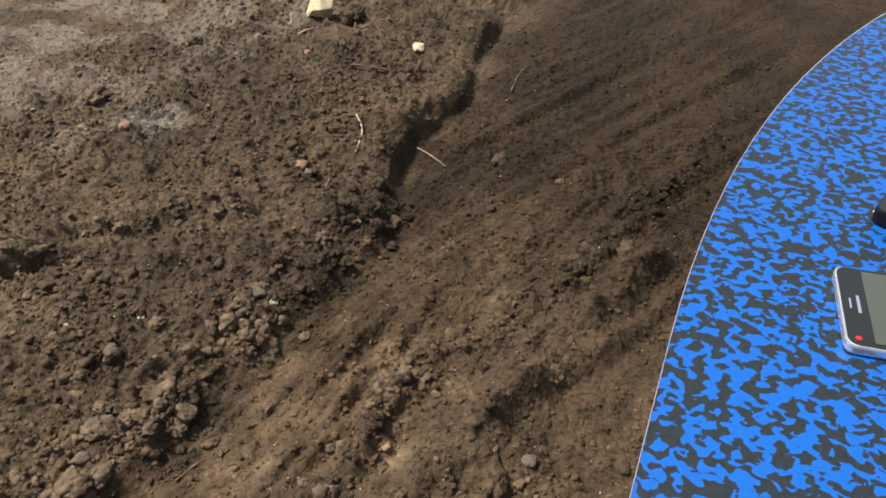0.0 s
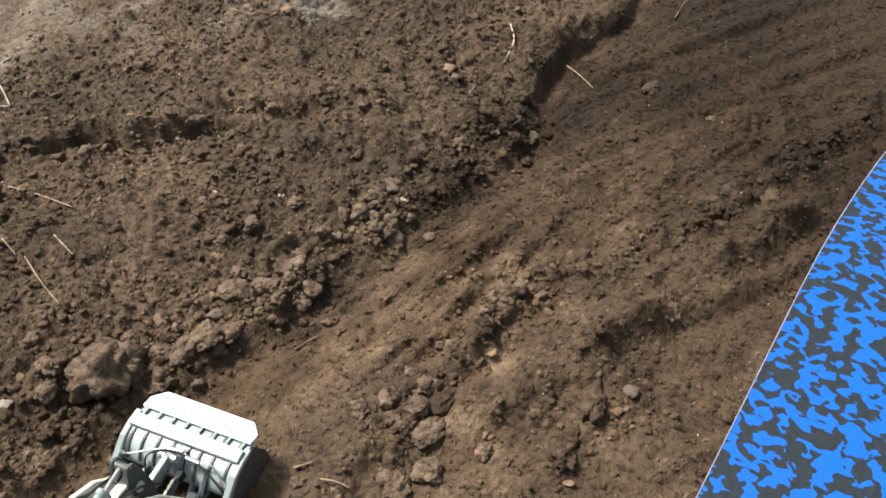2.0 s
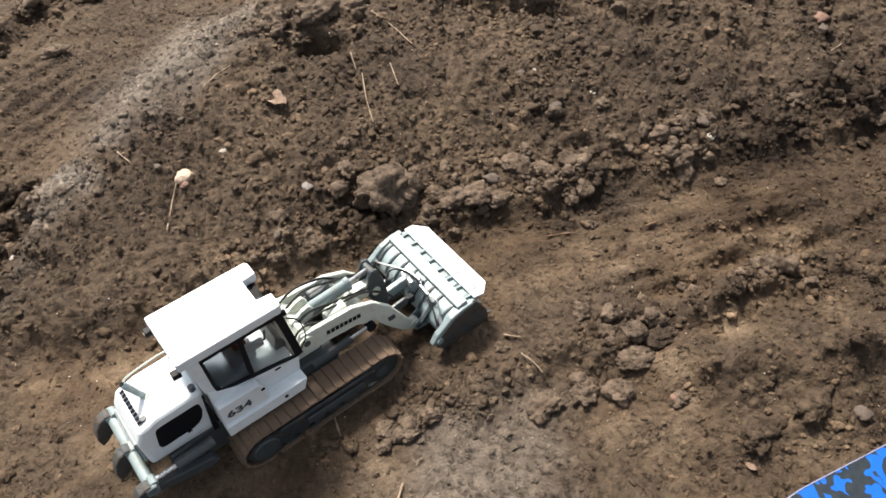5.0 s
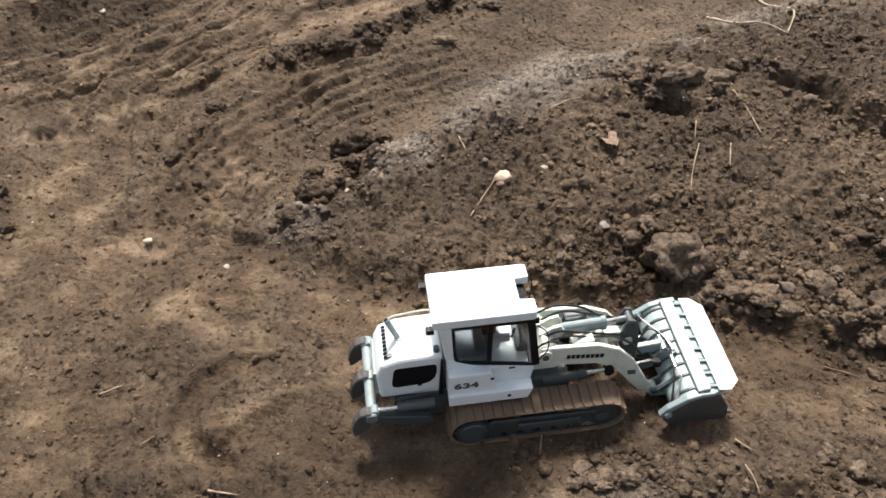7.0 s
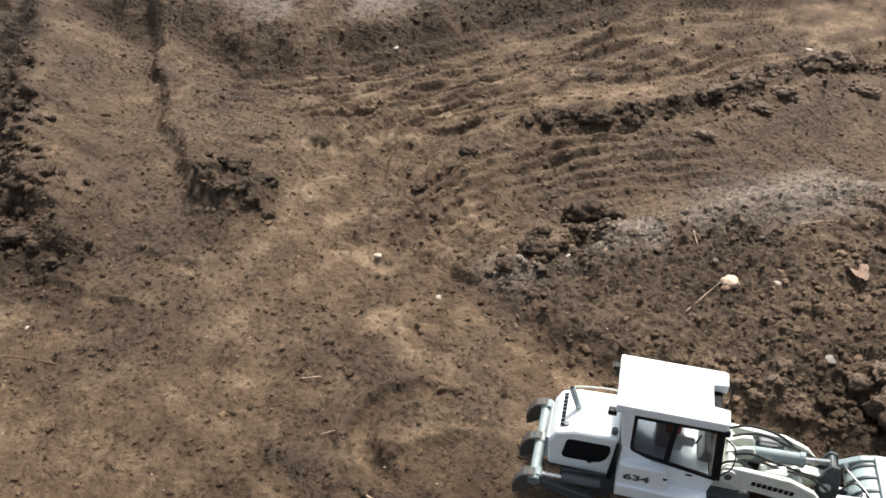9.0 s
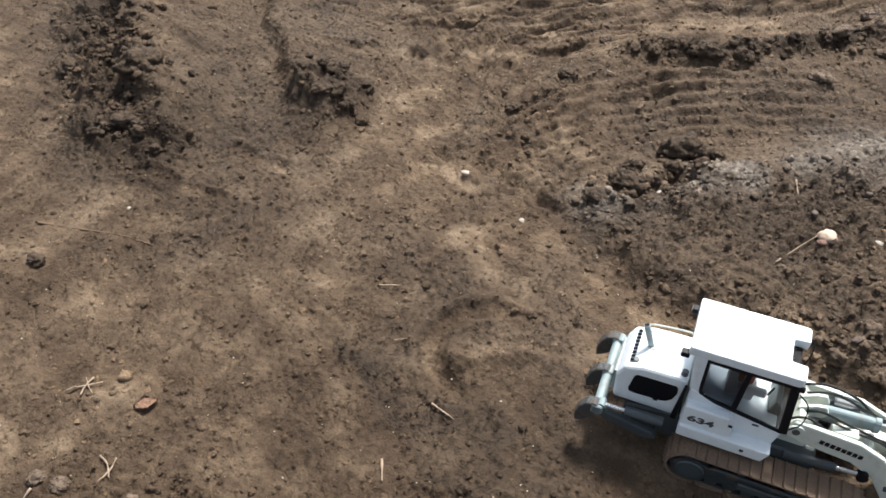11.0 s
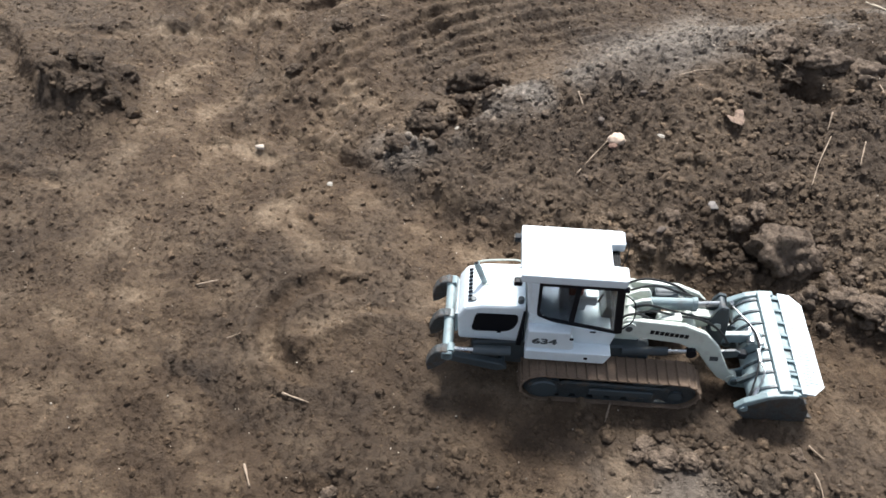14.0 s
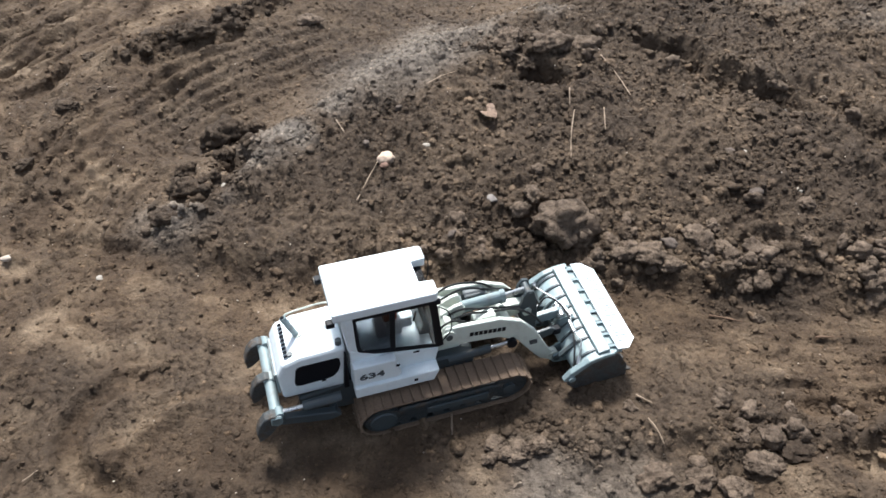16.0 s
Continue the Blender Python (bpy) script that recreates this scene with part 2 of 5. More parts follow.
SOUTH_RIDGE = [(0.46, 0.655), (0.60, 0.660), (0.79, 0.66), (1.05, 0.64), (1.26, 0.62), (1.40, 0.53), (1.72, 0.40), (2.2, 0.25)]
CLOD_RIDGE = [(-0.262, 1.16), (-0.272, 1.32), (-0.25, 1.45), (-0.215, 1.54), (-0.14, 1.60), (-0.02, 1.635), (0.09, 1.77), (0.16, 1.84), (0.24, 1.92), (0.31, 2.08), (0.42, 2.22), (0.60, 2.32), (1.0, 2.7)]
FAR_BERM = [(-3.0, 1.9), (-1.9, 1.62), (-1.33, 1.54), (-1.15, 1.58), (-0.98, 1.53), (-0.83, 1.60), (-0.67, 1.72), (-0.54, 1.90), (-0.40, 2.15), (0.1, 2.55), (0.8, 3.1), (2.0, 4.2)]
LEFT_PILE = [(-2.05, 1.80), (-1.40, 1.236), (-1.267, 1.097), (-1.11, 0.969), (-0.958, 0.868), (-0.822, 0.806), (-0.68, 0.755)]
SPUR = [(-1.36, 1.62), (-1.20, 1.46), (-1.04, 1.30), (-0.93, 1.21), (-0.80, 1.12), (-0.71, 1.055), (-0.60, 0.97), (-0.52, 0.91)]
LANE = [(-1.45, 1.60), (-1.20, 1.36), (-1.03, 1.19), (-0.77, 0.97), (-0.50, 0.80), (-0.22, 0.70), (0.20, 0.70)]
LEDGE = [(0.86, 1.58), (1.02, 1.47), (1.10, 1.39), (1.21, 1.33), (1.34, 1.22), (1.43, 1.13)]
TURN = [(1.9, 0.62), (1.4, 0.72), (0.8, 0.80), (0.3, 0.80), (-0.1, 0.92), (-0.35, 1.20), (-0.42, 1.50), (-0.2, 1.80), (0.2, 2.3), (0.9, 3.0)]


LOOSE = [(-0.70, 0.06), (-0.46, 0.15), (-0.33, 0.205), (-0.225, 0.27), (-0.15, 0.33), (-0.01, 0.35), (0.05, 0.45), (0.17, 0.56), (0.32, 0.62), (0.50, 0.62)]
SWING = [(-0.33, 1.05), (-0.31, 1.157), (-0.273, 1.28), (-0.19, 1.427), (-0.074, 1.56), (0.085, 1.68), (0.30, 1.85)]
# single marks pressed by the tracks: line, half width, depth
MARKS = [([(-0.337, 1.062), (-0.275, 1.038), (-0.215, 1.022)], 0.016, 0.012), ([(-0.30, 1.19), (-0.237, 1.094), (-0.176, 1.072), (-0.102, 1.080), (-0.05, 1.068)], 0.016, 0.011),
         ([(-0.68, 0.826), (-0.622, 0.841), (-0.548, 0.845)], 0.015, 0.010), ([(-0.779, 0.669), (-0.702, 0.688), (-0.605, 0.702)], 0.014, 0.008),
         ([(-0.33, 1.06), (-0.31, 1.157), (-0.273, 1.28), (-0.19, 1.427), (-0.074, 1.56), (0.085, 1.68)], 0.015, 0.008),
         ([(-0.064, 0.712), (-0.055, 0.66), (-0.03, 0.638), (0.002, 0.616), (0.04, 0.61)], 0.020, 0.007), ([(0.073, 0.746), (0.135, 0.765), (0.19, 0.775)], 0.014, 0.007)]
MARKS += [([(0.129, 0.878), (0.197, 0.955)], 0.014, 0.006), ([(-0.80, 1.215), (-0.575, 1.322), (-0.35, 1.42), (-0.29, 1.567)], 0.018, 0.009),
          ([(-0.96, 1.454), (-0.742, 1.553)], 0.016, 0.010), ([(-0.909, 1.389), (-0.683, 1.488)], 0.016, 0.010),
          ([(-0.589, 1.368), (-0.519, 1.463)], 0.014, 0.009), ([(-1.08, 1.48), (-0.874, 1.52), (-0.743, 1.60), (-0.534, 1.79), (-0.27, 2.04)], 0.020, 0.010)]
# low ridges that the tracks have pushed up: line, half width, height
BANKS = [([(0.98, 0.535), (1.085, 0.498), (1.199, 0.465), (1.334, 0.418), (1.50, 0.375), (1.70, 0.29)], 0.085, 0.050), ([(1.05, 0.640), (1.171, 0.600), (1.286, 0.543), (1.389, 0.468), (1.567, 0.390), (1.783, 0.307)], 0.045, 0.020),
         ([(0.85, 0.50), (0.96, 0.44), (1.12, 0.39)], 0.045, 0.018), ([(0.0, 0.655), (0.045, 0.692), (0.095, 0.741), (0.165, 0.768), (0.22, 0.780)], 0.022, 0.015),
         ([(1.13, 0.80), (1.34, 0.735), (1.50, 0.66), (1.70, 0.56)], 0.030, 0.012), ([(1.17, 0.72), (1.40, 0.645), (1.62, 0.535), (1.93, 0.37)], 0.032, 0.012)]


def side_of(x, y, line):
    """Signed distance: positive to the left of the line."""
    d, _ = away(x, y, line)
    best, sign = np.full(np.shape(x), 1e9), np.ones(np.shape(x))
    for (ax, ay), (bx, by) in zip(line, line[1:]):
        dx, dy = bx - ax, by - ay
        s = np.clip(((x - ax) * dx + (y - ay) * dy) / (dx * dx + dy * dy), 0, 1)
        e = np.hypot(x - ax - s * dx, y - ay - s * dy)
        sign = np.where(e < best, np.sign(dx * (y - ay) - dy * (x - ax)), sign)
        best = np.minimum(best, e)
    return d * sign


def lie(x, y):
    """The ground's height, with masks for dry soil and painted sheen, packing, crumbs, damp and painted shade."""
    wob = 0.020 * fbm(x, y, 9, 3, 11)
    north = side_of(x + wob, y + 0.5 * wob, NORTH_EDGE)
    crest = -side_of(x + wob, y + wob, CREST)
    inside = np.minimum(north, crest)
    cliff = smooth(1.42, 1.60, x) * np.maximum(np.clip(0.25 + 1.1 * fbm(x, y, 4, 2, 26), 0.0, 1.0), smooth(1.70, 1.80, x) * smooth(2.12, 2.02, x)) * (1 - smooth(2.9, 3.4, x))
    rise = 0.030 * smooth(-0.005, 0.05, north) * smooth(-0.10, 0.03, crest) + 0.060 * smooth(0.0, 0.40, north) * smooth(-0.22, 0.10, crest)
    rise = rise + cliff * (0.034 * smooth(-0.008, 0.014, north) - 0.012 * smooth(0.030, 0.0, np.abs(north + 0.020))) * smooth(0.0, 0.05, crest)
    mound = smooth(-0.03, 0.07, inside + 0.03 * fbm(x, y, 12, 3, 12)) * (1 - 0.75 * smooth(1.75, 2.05, y + wob))
    h = rise
    d, _ = away(x + wob, y + wob, SOUTH_RIDGE)
    south = smooth(0.055, 0.0, d)
    h = h + south * (0.021 + 0.013 * fbm(x, y, 16, 2, 21))
    h = h - 0.008 * smooth(0.05, 0.0, np.abs(north + 0.035)) * (1 - smooth(1.5, 1.7, x))
    d, along = away(x + wob, y + wob, CLOD_RIDGE)
    over = side_of(x + wob, y + wob, CLOD_RIDGE)
    bank = np.clip(1 - d / np.where(over > 0, 0.10, 0.24), 0, 1) * smooth(0.0, 0.16, along) * smooth(1.0, 0.7, along)
    clods = smooth(0.060, 0.0, d + 0.02 * fbm(x, y, 10, 2, 20)) * smooth(0.22, 0.40, along)
    h = h + 0.046 * bank + clods * (0.010 + 0.016 * fbm(x, y, 16, 3, 22, 0.65))
    berm = side_of(x + 1.5 * wob, y + wob, FAR_BERM)
    h = h + 0.095 * smooth(-0.03, 0.14, berm) + 0.02 * smooth(0.25, 0.0, np.abs(berm - 0.16)) * fbm(x, y, 7, 3, 23)
    # ledges that the loader has pressed into the foot of the berm
    around = berm + 0.030 * fbm(x, y, 1.6, 1, 51)
    hollow = smooth(-0.46, -0.30, berm) * smooth(0.07, 0.0, berm) * smooth(0.35, 0.0, x) * smooth(1.18, 1.32, y + 0.25 * x) * (1 - 0.8 * bank)
    ledges = 1 - 2.2 * np.abs(gradient_noise(around * 24, 0.4 * (x + y), 52)) + 0.6 * gradient_noise(around * 58, 0.6 * (x + y), 53)
    h = h + hollow * 0.0115 * np.maximum(ledges, -0.7) * np.clip(0.9 + 0.5 * fbm(x, y, 3.5, 2, 54), 0.3, 1.5)
    # the western pile: a sharp crest, a smooth eastern face and a crumbled western one
    d, along = away(x + wob, y + wob, LEFT_PILE)
    face = side_of(x + wob, y + wob, LEFT_PILE)
    heap = np.clip(1 - d / np.where(face > 0, 0.19, 0.25), 0, 1) * smooth(1.0, 0.72, along)
    pile = smooth(0.0, 0.25, heap) * smooth(0.035, -0.02, face)
    h = h + 0.100 * heap ** 1.2 + pile * 0.022 * fbm(x, y, 11, 3, 24)
    # the step along the lane's eastern side
    bent = 0.8 * wob + 0.012 * fbm(x, y, 5, 2, 55)
    step = side_of(x + bent, y + bent, SPUR)
    along = away(x, y, SPUR)[1]
    h = h + 0.038 * smooth(-0.042, 0.010, step) * smooth(0.20, 0.0, step) * smooth(1.0, 0.8, along) * np.clip(0.95 + 0.6 * fbm(x, y, 6, 2, 56), 0.35, 1.5)
    lump = smooth(0.13, 0.02, np.hypot((x + 0.63 + wob), (y - 1.08 + wob) * 1.15))
    h = h + lump * (0.036 + 0.020 * fbm(x, y, 15, 3, 25, 0.6))
    led = side_of(x + 0.7 * wob, y + 0.7 * wob, LEDGE)
    d, along = away(x + 1.2 * wob, y + 1.2 * wob, LEDGE)
    deep = smooth(0.0, 0.15, along) * smooth(1.0, 0.75, along) * np.clip(0.85 + 0.8 * fbm(x, y, 9, 2, 36), 0.45, 1.4)
    h = h - 0.036 * deep * smooth(0.042, 0.004, d) + 0.014 * smooth(0.10, 0.0, np.abs(led - 0.04)) * smooth(0.12, 0.03, d)
    hole = smooth(0.060, 0.012, np.hypot((x - 0.715) * 0.75 + wob, y - 1.425 + 0.4 * (x - 0.715) + wob))
    h = h - 0.062 * hole
    pit = smooth(0.045, 0.01, np.hypot(x - 0.115 + wob, y - 1.235 + wob))
    h = h - 0.034 * pit
    crumbly = smooth(0.015, -0.035, side_of(x + 2 * wob, y + 2 * wob, LOOSE)) * smooth(0.55, 0.35, x) * smooth(-0.35, 0.15, fbm(x, y, 6, 2, 18))
    rough = np.clip(0.75 * crumbly + mound + clods + south + pile + lump + 0.22 * smooth(0.0, 0.1, berm), 0, 1)
    # wheel and track marks along the road
    dr, along = away(x, y, TURN)
    sr = side_of(x, y, TURN)
    lane = smooth(0.44, 0.22, dr) * (1 - rough)
    ruts = 1.9 * fbm(sr + 0.03 * fbm(x, y, 1.5, 1, 31), 0.55 * along, 19, 3, 32, 0.6)
    ruts = np.maximum(ruts, -0.8) + 0.35 * np.abs(fbm(sr, along, 41, 2, 30))
    h = h + lane * (0.0078 + 0.0045 * smooth(1.15, 1.4, y)) * ruts * np.clip(0.75 + 0.8 * fbm(x, y, 3.5, 3, 33), 0, 2) * (0.35 + 0.65 * np.maximum(smooth(1.0, 1.3, y), 0.8 * smooth(0.75, 1.0, x)))
    side = smooth(0.9, 1.2, x) * smooth(0.86, 0.74, y) * smooth(0.05, 0.2, y) * (1 - rough)
    across = (y + 0.48 * x) * 0.90 + 0.020 * fbm(x, y, 1.6, 1, 34)
    h = h + side * 0.013 * (0.7 - 1.9 * np.abs(gradient_noise(across * 13, 0.5 * x, 35)) + 0.5 * gradient_noise(across * 34, 1.2 * x, 50)) * np.clip(0.95 + 0.4 * fbm(x, y, 3, 2, 57), 0.4, 1.5)
    flat = smooth(0.055, 0.0, away(x, y, [(1.60, 0.215), (1.40, 0.265), (1.20, 0.335), (1.02, 0.385)])[0])
    h = h * (1 - 0.75 * flat)
    pressed = 0.0
    for line, wide, deep in MARKS:
        d, _ = away(x + 0.8 * wob, y + 0.8 * wob, line)
        h = h - 0.75 * deep * smooth(1.5 * wide, 0.0, d) * np.clip(0.8 + 0.8 * fbm(x, y, 9, 2, 19), 0.1, 1.5) + 0.45 * deep * smooth(wide, 0.0, np.abs(d - 1.6 * wide)) * np.clip(0.8 + 0.9 * fbm(x, y, 16, 2, 37), 0, 1.6)
        pressed = np.maximum(pressed, smooth(1.1 * wide, 0.4 * wide, d))
    for line, wide, tall in BANKS:
        d, _ = away(x + 0.7 * wob, y + 0.7 * wob, line)
        h = h + tall * np.clip(1 - d / wide, 0, 1) ** 1.3 * np.clip(0.9 + 0.5 * fbm(x, y, 10, 2, 38), 0.35, 1.5)
        south = np.maximum(south, (0.35 if wide > 0.04 else 0.0) * smooth(wide, 0.0, d))
    rough = np.maximum(rough, 0.8 * south)
    # ruts that swing round the mound's western end
    swing = side_of(x, y, SWING)
    span = away(x, y, SWING)[1]
    comb = smooth(-0.30, -0.20, swing) * smooth(0.05, 0.0, swing) * smooth(0.0, 0.15, span) * smooth(1.0, 0.85, span)
    h = h + comb * (1 - 0.5 * mound) * 0.0056 * (0.9 * np.sin(swing * 190 + 2.5 * fbm(x, y, 2.0, 1, 39)) + 0.9 * fbm(swing, 0.3 * span, 34, 2, 40)) * np.clip(0.8 + 0.6 * fbm(x, y, 5, 2, 29), 0.25, 1.4)
    # where the loader has turned on the spot
    rr = np.hypot(x - 0.035, y - 0.70) + 0.3 * wob
    ring = smooth(0.024, 0.008, np.abs(rr - 0.088)) * smooth(0.09, 0.0, x)
    h = h - 0.007 * ring + 0.006 * smooth(0.014, 0.0, np.abs(rr - 0.118)) * smooth(0.09, 0.0, x) + 0.005 * smooth(0.012, 0.0, np.abs(rr - 0.060)) * smooth(0.07, 0.0, x)
    # prints of the track shoes
    off = side_of(x, y, LANE)
    reach = away(x, y, LANE)[1] * 1.95
    print_at = np.maximum(smooth(0.030, 0.014, np.abs(off - 0.063)), smooth(0.030, 0.014, np.abs(off + 0.063))) * smooth(-0.25, 0.25, fbm(x, y, 6, 2, 58)) * (1 - rough)
    h = h - print_at * (0.003 + 0.0016 * np.sin(2 * math.pi * reach / 0.0145))
    # lumps at every size
    h = h + 0.016 * fbm(x, y, 2.2, 3, 1) * smooth(0.0, 0.5, np.abs(y - 0.78)) + (0.0030 + 0.0070 * rough) * fbm(x, y, 13, 3, 2, 0.55)
    lumps = np.maximum(0, fbm(x, y, 42, 3, 3, 0.6))
    h = h + (0.0055 + 0.0055 * rough) * lumps * lumps
    clump = np.maximum(0, fbm(x, y, 24, 2, 5, 0.5) - 0.12)
    h = h + 0.020 * rough * clump * np.clip(0.6 + fbm(x, y, 5, 2, 6), 0, 1.4)
    grain = np.maximum(-0.2, fbm(x, y, 75, 2, 4))
    h = h + (0.0036 + 0.0036 * rough) * grain
    # level under the loader's tracks
    stand = smooth(0.24, 0.15, np.hypot((x - 0.44) * 0.62, y - 0.78))
    h = h * (1 - stand) + stand * np.minimum(0.35 * h, 0.0)
    dry = smooth(0.10, 0.0, np.abs(crest - 0.02)) * smooth(-0.3, 0.25, fbm(x, y, 8, 3, 41)) * smooth(-0.05, 0.05, north) * 0.75
    # lighter top of the berm
    dry = np.maximum(dry, 0.75 * smooth(0.06, 0.25, berm) * smooth(-0.4, 0.3, fbm(x, y, 5, 3, 42)))
    # pale north-eastern plateau, with a grazing sheen painted into its colour
    dry = np.maximum(dry, 0.70 * smooth(1.45, 1.80, y + 0.25 * (x - 1.7) + 5 * wob) * smooth(1.0, 1.5, x) * smooth(-0.4, 0.3, fbm(x, y, 6, 3, 43)))
    dry = np.maximum(dry, 1.0 * smooth(0.075, 0.01, np.hypot(x - 1.655, y - 1.485) + 3 * wob))
    dry = np.maximum(dry, 0.95 * smooth(0.085, 0.015, np.hypot(x - 0.20, (y - 1.30) * 1.2) + 2 * wob))
    dry = np.maximum(dry, 0.80 * smooth(0.22, 0.05, np.hypot((x - 0.46) * 0.8, y - 1.56 + 0.5 * (0.46 - x)) + 2 * wob))
    dry = np.maximum(dry, 0.55 * smooth(0.16, 0.04, np.hypot((x - 0.62) * 0.8, y - 0.53) + 2 * wob))
    packed = np.clip((1 - rough) * smooth(-0.45, 0.35, fbm(x, y, 3.5, 3, 44)), 0, 1) * (0.35 + 0.65 * smooth(0.40, 0.1, dr))
    packed = np.maximum(packed, (1 - rough) * smooth(0.25, -0.25, x) * np.clip(0.55 * smooth(-0.3, 0.6, fbm(x, y, 5, 3, 45)) + 0.75 * smooth(0.30, 0.05, away(x, y, [(-0.70, 0.47), (-0.48, 0.43), (-0.16, 0.52)])[0]) * smooth(-0.5, 0.3, fbm(x, y, 6, 3, 48)), 0, 1))
    packed = np.maximum(packed, 0.7 * pressed)
    packed = np.maximum(packed, 0.85 * lane * smooth(1.0, 1.25, y) * smooth(-0.6, 0.2, fbm(x, y, 4, 3, 28)))
    packed = packed * (1 - 0.85 * smooth(1.1, 1.9, x + 3 * wob))
    packed = np.maximum(packed, 0.75 * smooth(0.12, 0.03, away(x + wob, y + wob, [(0.95, 0.80), (1.34, 0.78), (1.50, 0.70), (1.70, 0.60), (1.95, 0.50)])[0]) * smooth(-0.4, 0.4, fbm(x, y, 7, 3, 49)))
    packed = np.maximum(packed, 0.95 * ring)
    packed = np.maximum(packed, 0.9 * smooth(0.075, 0.03, np.hypot(x + 0.495, y - 1.025) + 1.5 * wob))
    packed = np.maximum(packed, 0.8 * smooth(-0.18, -0.32, face) * smooth(0.0, 0.1, 1 - along))
    # painted fall-off of light darkens the eastern road; dark patches along the mound's foot
    moist = 1.0 * smooth(0.9, 2.1, x + 4 * wob) * smooth(1.0, 0.82, y) + 0.5 * smooth(0.30, 0.0, np.abs(north + 0.02)) * smooth(-0.1, 0.4, fbm(x, y, 5, 3, 46)) * smooth(0.3, 0.5, x)
    # darker patches in the west and the near foreground
    moist = np.maximum(moist, 0.32 * smooth(0.35, 0.05, x) * smooth(1.2, 1.0, y) * smooth(-0.35, 0.4, fbm(x, y, 4, 3, 27)))
    moist = np.maximum(moist, 0.50 * smooth(-0.50, -0.15, x) * smooth(0.65, 0.35, x) * smooth(0.80, 0.62, y) * smooth(-0.6, 0.2, fbm(x, y, 3, 3, 59)))
    moist = np.maximum(moist, 0.55 * crumbly)
    # shade painted on the pile's western face; lump and clods darkened too
    shaded = np.maximum(smooth(0.02, -0.06, face) * smooth(-0.24, -0.12, face), smooth(0.2, 0.7, np.maximum(lump, 0.8 * clods)))
    # shade painted on the berm's southern face
    shaded = np.maximum(shaded, 0.9 * smooth(-0.05, 0.0, berm) * smooth(0.14, 0.06, berm))
    moist = np.maximum(moist, 0.75 * shaded * np.clip(0.8 + 0.6 * fbm(x, y, 8, 2, 47), 0, 1))
    return h, np.clip(dry, 0, 1), np.clip(packed, 0, 1), rough, np.clip(moist, 0, 1)


def spread(lo, hi, step, reach, before, after):
    """Even steps from lo to hi, then ever longer ones out to the reach on both sides, growing by before and after within 2 m."""

    def run(grow):
        out, d, k = [], 0.0, step
        while d < reach:
            k *= grow if d < 2.0 else 1.18
            d += k
            out.append(d)
        return np.array(out)

    mid = np.arange(lo, hi, step)
    return np.concatenate([lo - run(before)[::-1], mid, mid[-1] + run(after)])


def sheet(name, mat, xs, ys):
    gx, gy = np.meshgrid(xs, ys)
    x, y = gx.ravel(), gy.ravel()
    far = smooth(5.0, 9.0, np.hypot(x - 0.5, y - 1.0))
    h, dry, packed, _, moist = lie(x, y)
    near = 1 - smooth(2.6, 4.6, np.hypot(x - 0.6, y - 0.9))
    dry, packed, moist = dry * near, packed * near + 0.35 * (1 - near), moist * near + 0.3 * (1 - near)
    co = np.stack([x, y, h * (1 - far)], -1)
    w, n = len(xs), len(ys)
    a = (np.arange(n - 1)[:, None] * w + np.arange(w - 1)[None]).ravel()
    quads = np.stack([a, a + 1, a + w + 1, a + w], -1)
    me = mesh_of(name, co, quads, mat)
    for key, value in (("dry", dry), ("packed", packed), ("moist", moist)):
        me.attributes.new(key, "FLOAT", "POINT").data.foreach_set("value", value.astype(np.float32))
    return me


def mesh_of(name, co, faces, mat, even=True):
    """A mesh from an array of places and an array of equal-sided faces."""
    me = bpy.data.meshes.new(name)
    k = faces.shape[1]
    me.vertices.add(len(co))
    me.vertices.foreach_set("co", co.astype(np.float32).ravel())
    me.loops.add(faces.size)
    me.loops.foreach_set("vertex_index", faces.astype(np.int32).ravel())
    me.polygons.add(len(faces))
    me.polygons.foreach_set("loop_start", np.arange(0, faces.size, k, dtype=np.int32))
    me.polygons.foreach_set("use_smooth", np.full(len(faces), even))
    me.update(calc_edges=True)
    me.materials.append(mat)
    return me


ground = tagged(new("ground", sheet("ground", SOIL, spread(-1.20, 1.95, 0.0044, 60, 1.05, 1.016), spread(0.13, 1.88, 0.0044, 60, 1.12, 1.022))),
                "dark brown loose garden soil with tracks and ruts pressed into it", "ground", kind="structure")


def height(x, y):
    return float(lie(np.array([float(x)]), np.array([float(y)]))[0][0])


def ball(level):
    """The corners and triangles of a round lump."""
    bm = bmesh.new()
    if level:
        bmesh.ops.create_icosphere(bm, subdivisions=level, radius=1.0)
    else:
        bmesh.ops.create_cone(bm, cap_ends=False, segments=4, radius1=1.0, radius2=0.0, depth=1.0, matrix=Matrix.Translation((0, 0, 0.5)))
        bmesh.ops.create_cone(bm, cap_ends=False, segments=4, radius1=0.0, radius2=1.0, depth=1.0, matrix=Matrix.Translation((0, 0, -0.5)))
        bmesh.ops.remove_doubles(bm, verts=bm.verts[:], dist=0.001)
    bmesh.ops.triangulate(bm, faces=bm.faces[:])
    bm.verts.index_update()
    co, tri = np.array([v.co[:] for v in bm.verts]), np.array([[v.index for v in f.verts] for f in bm.faces])
    bm.free()
    return co, tri


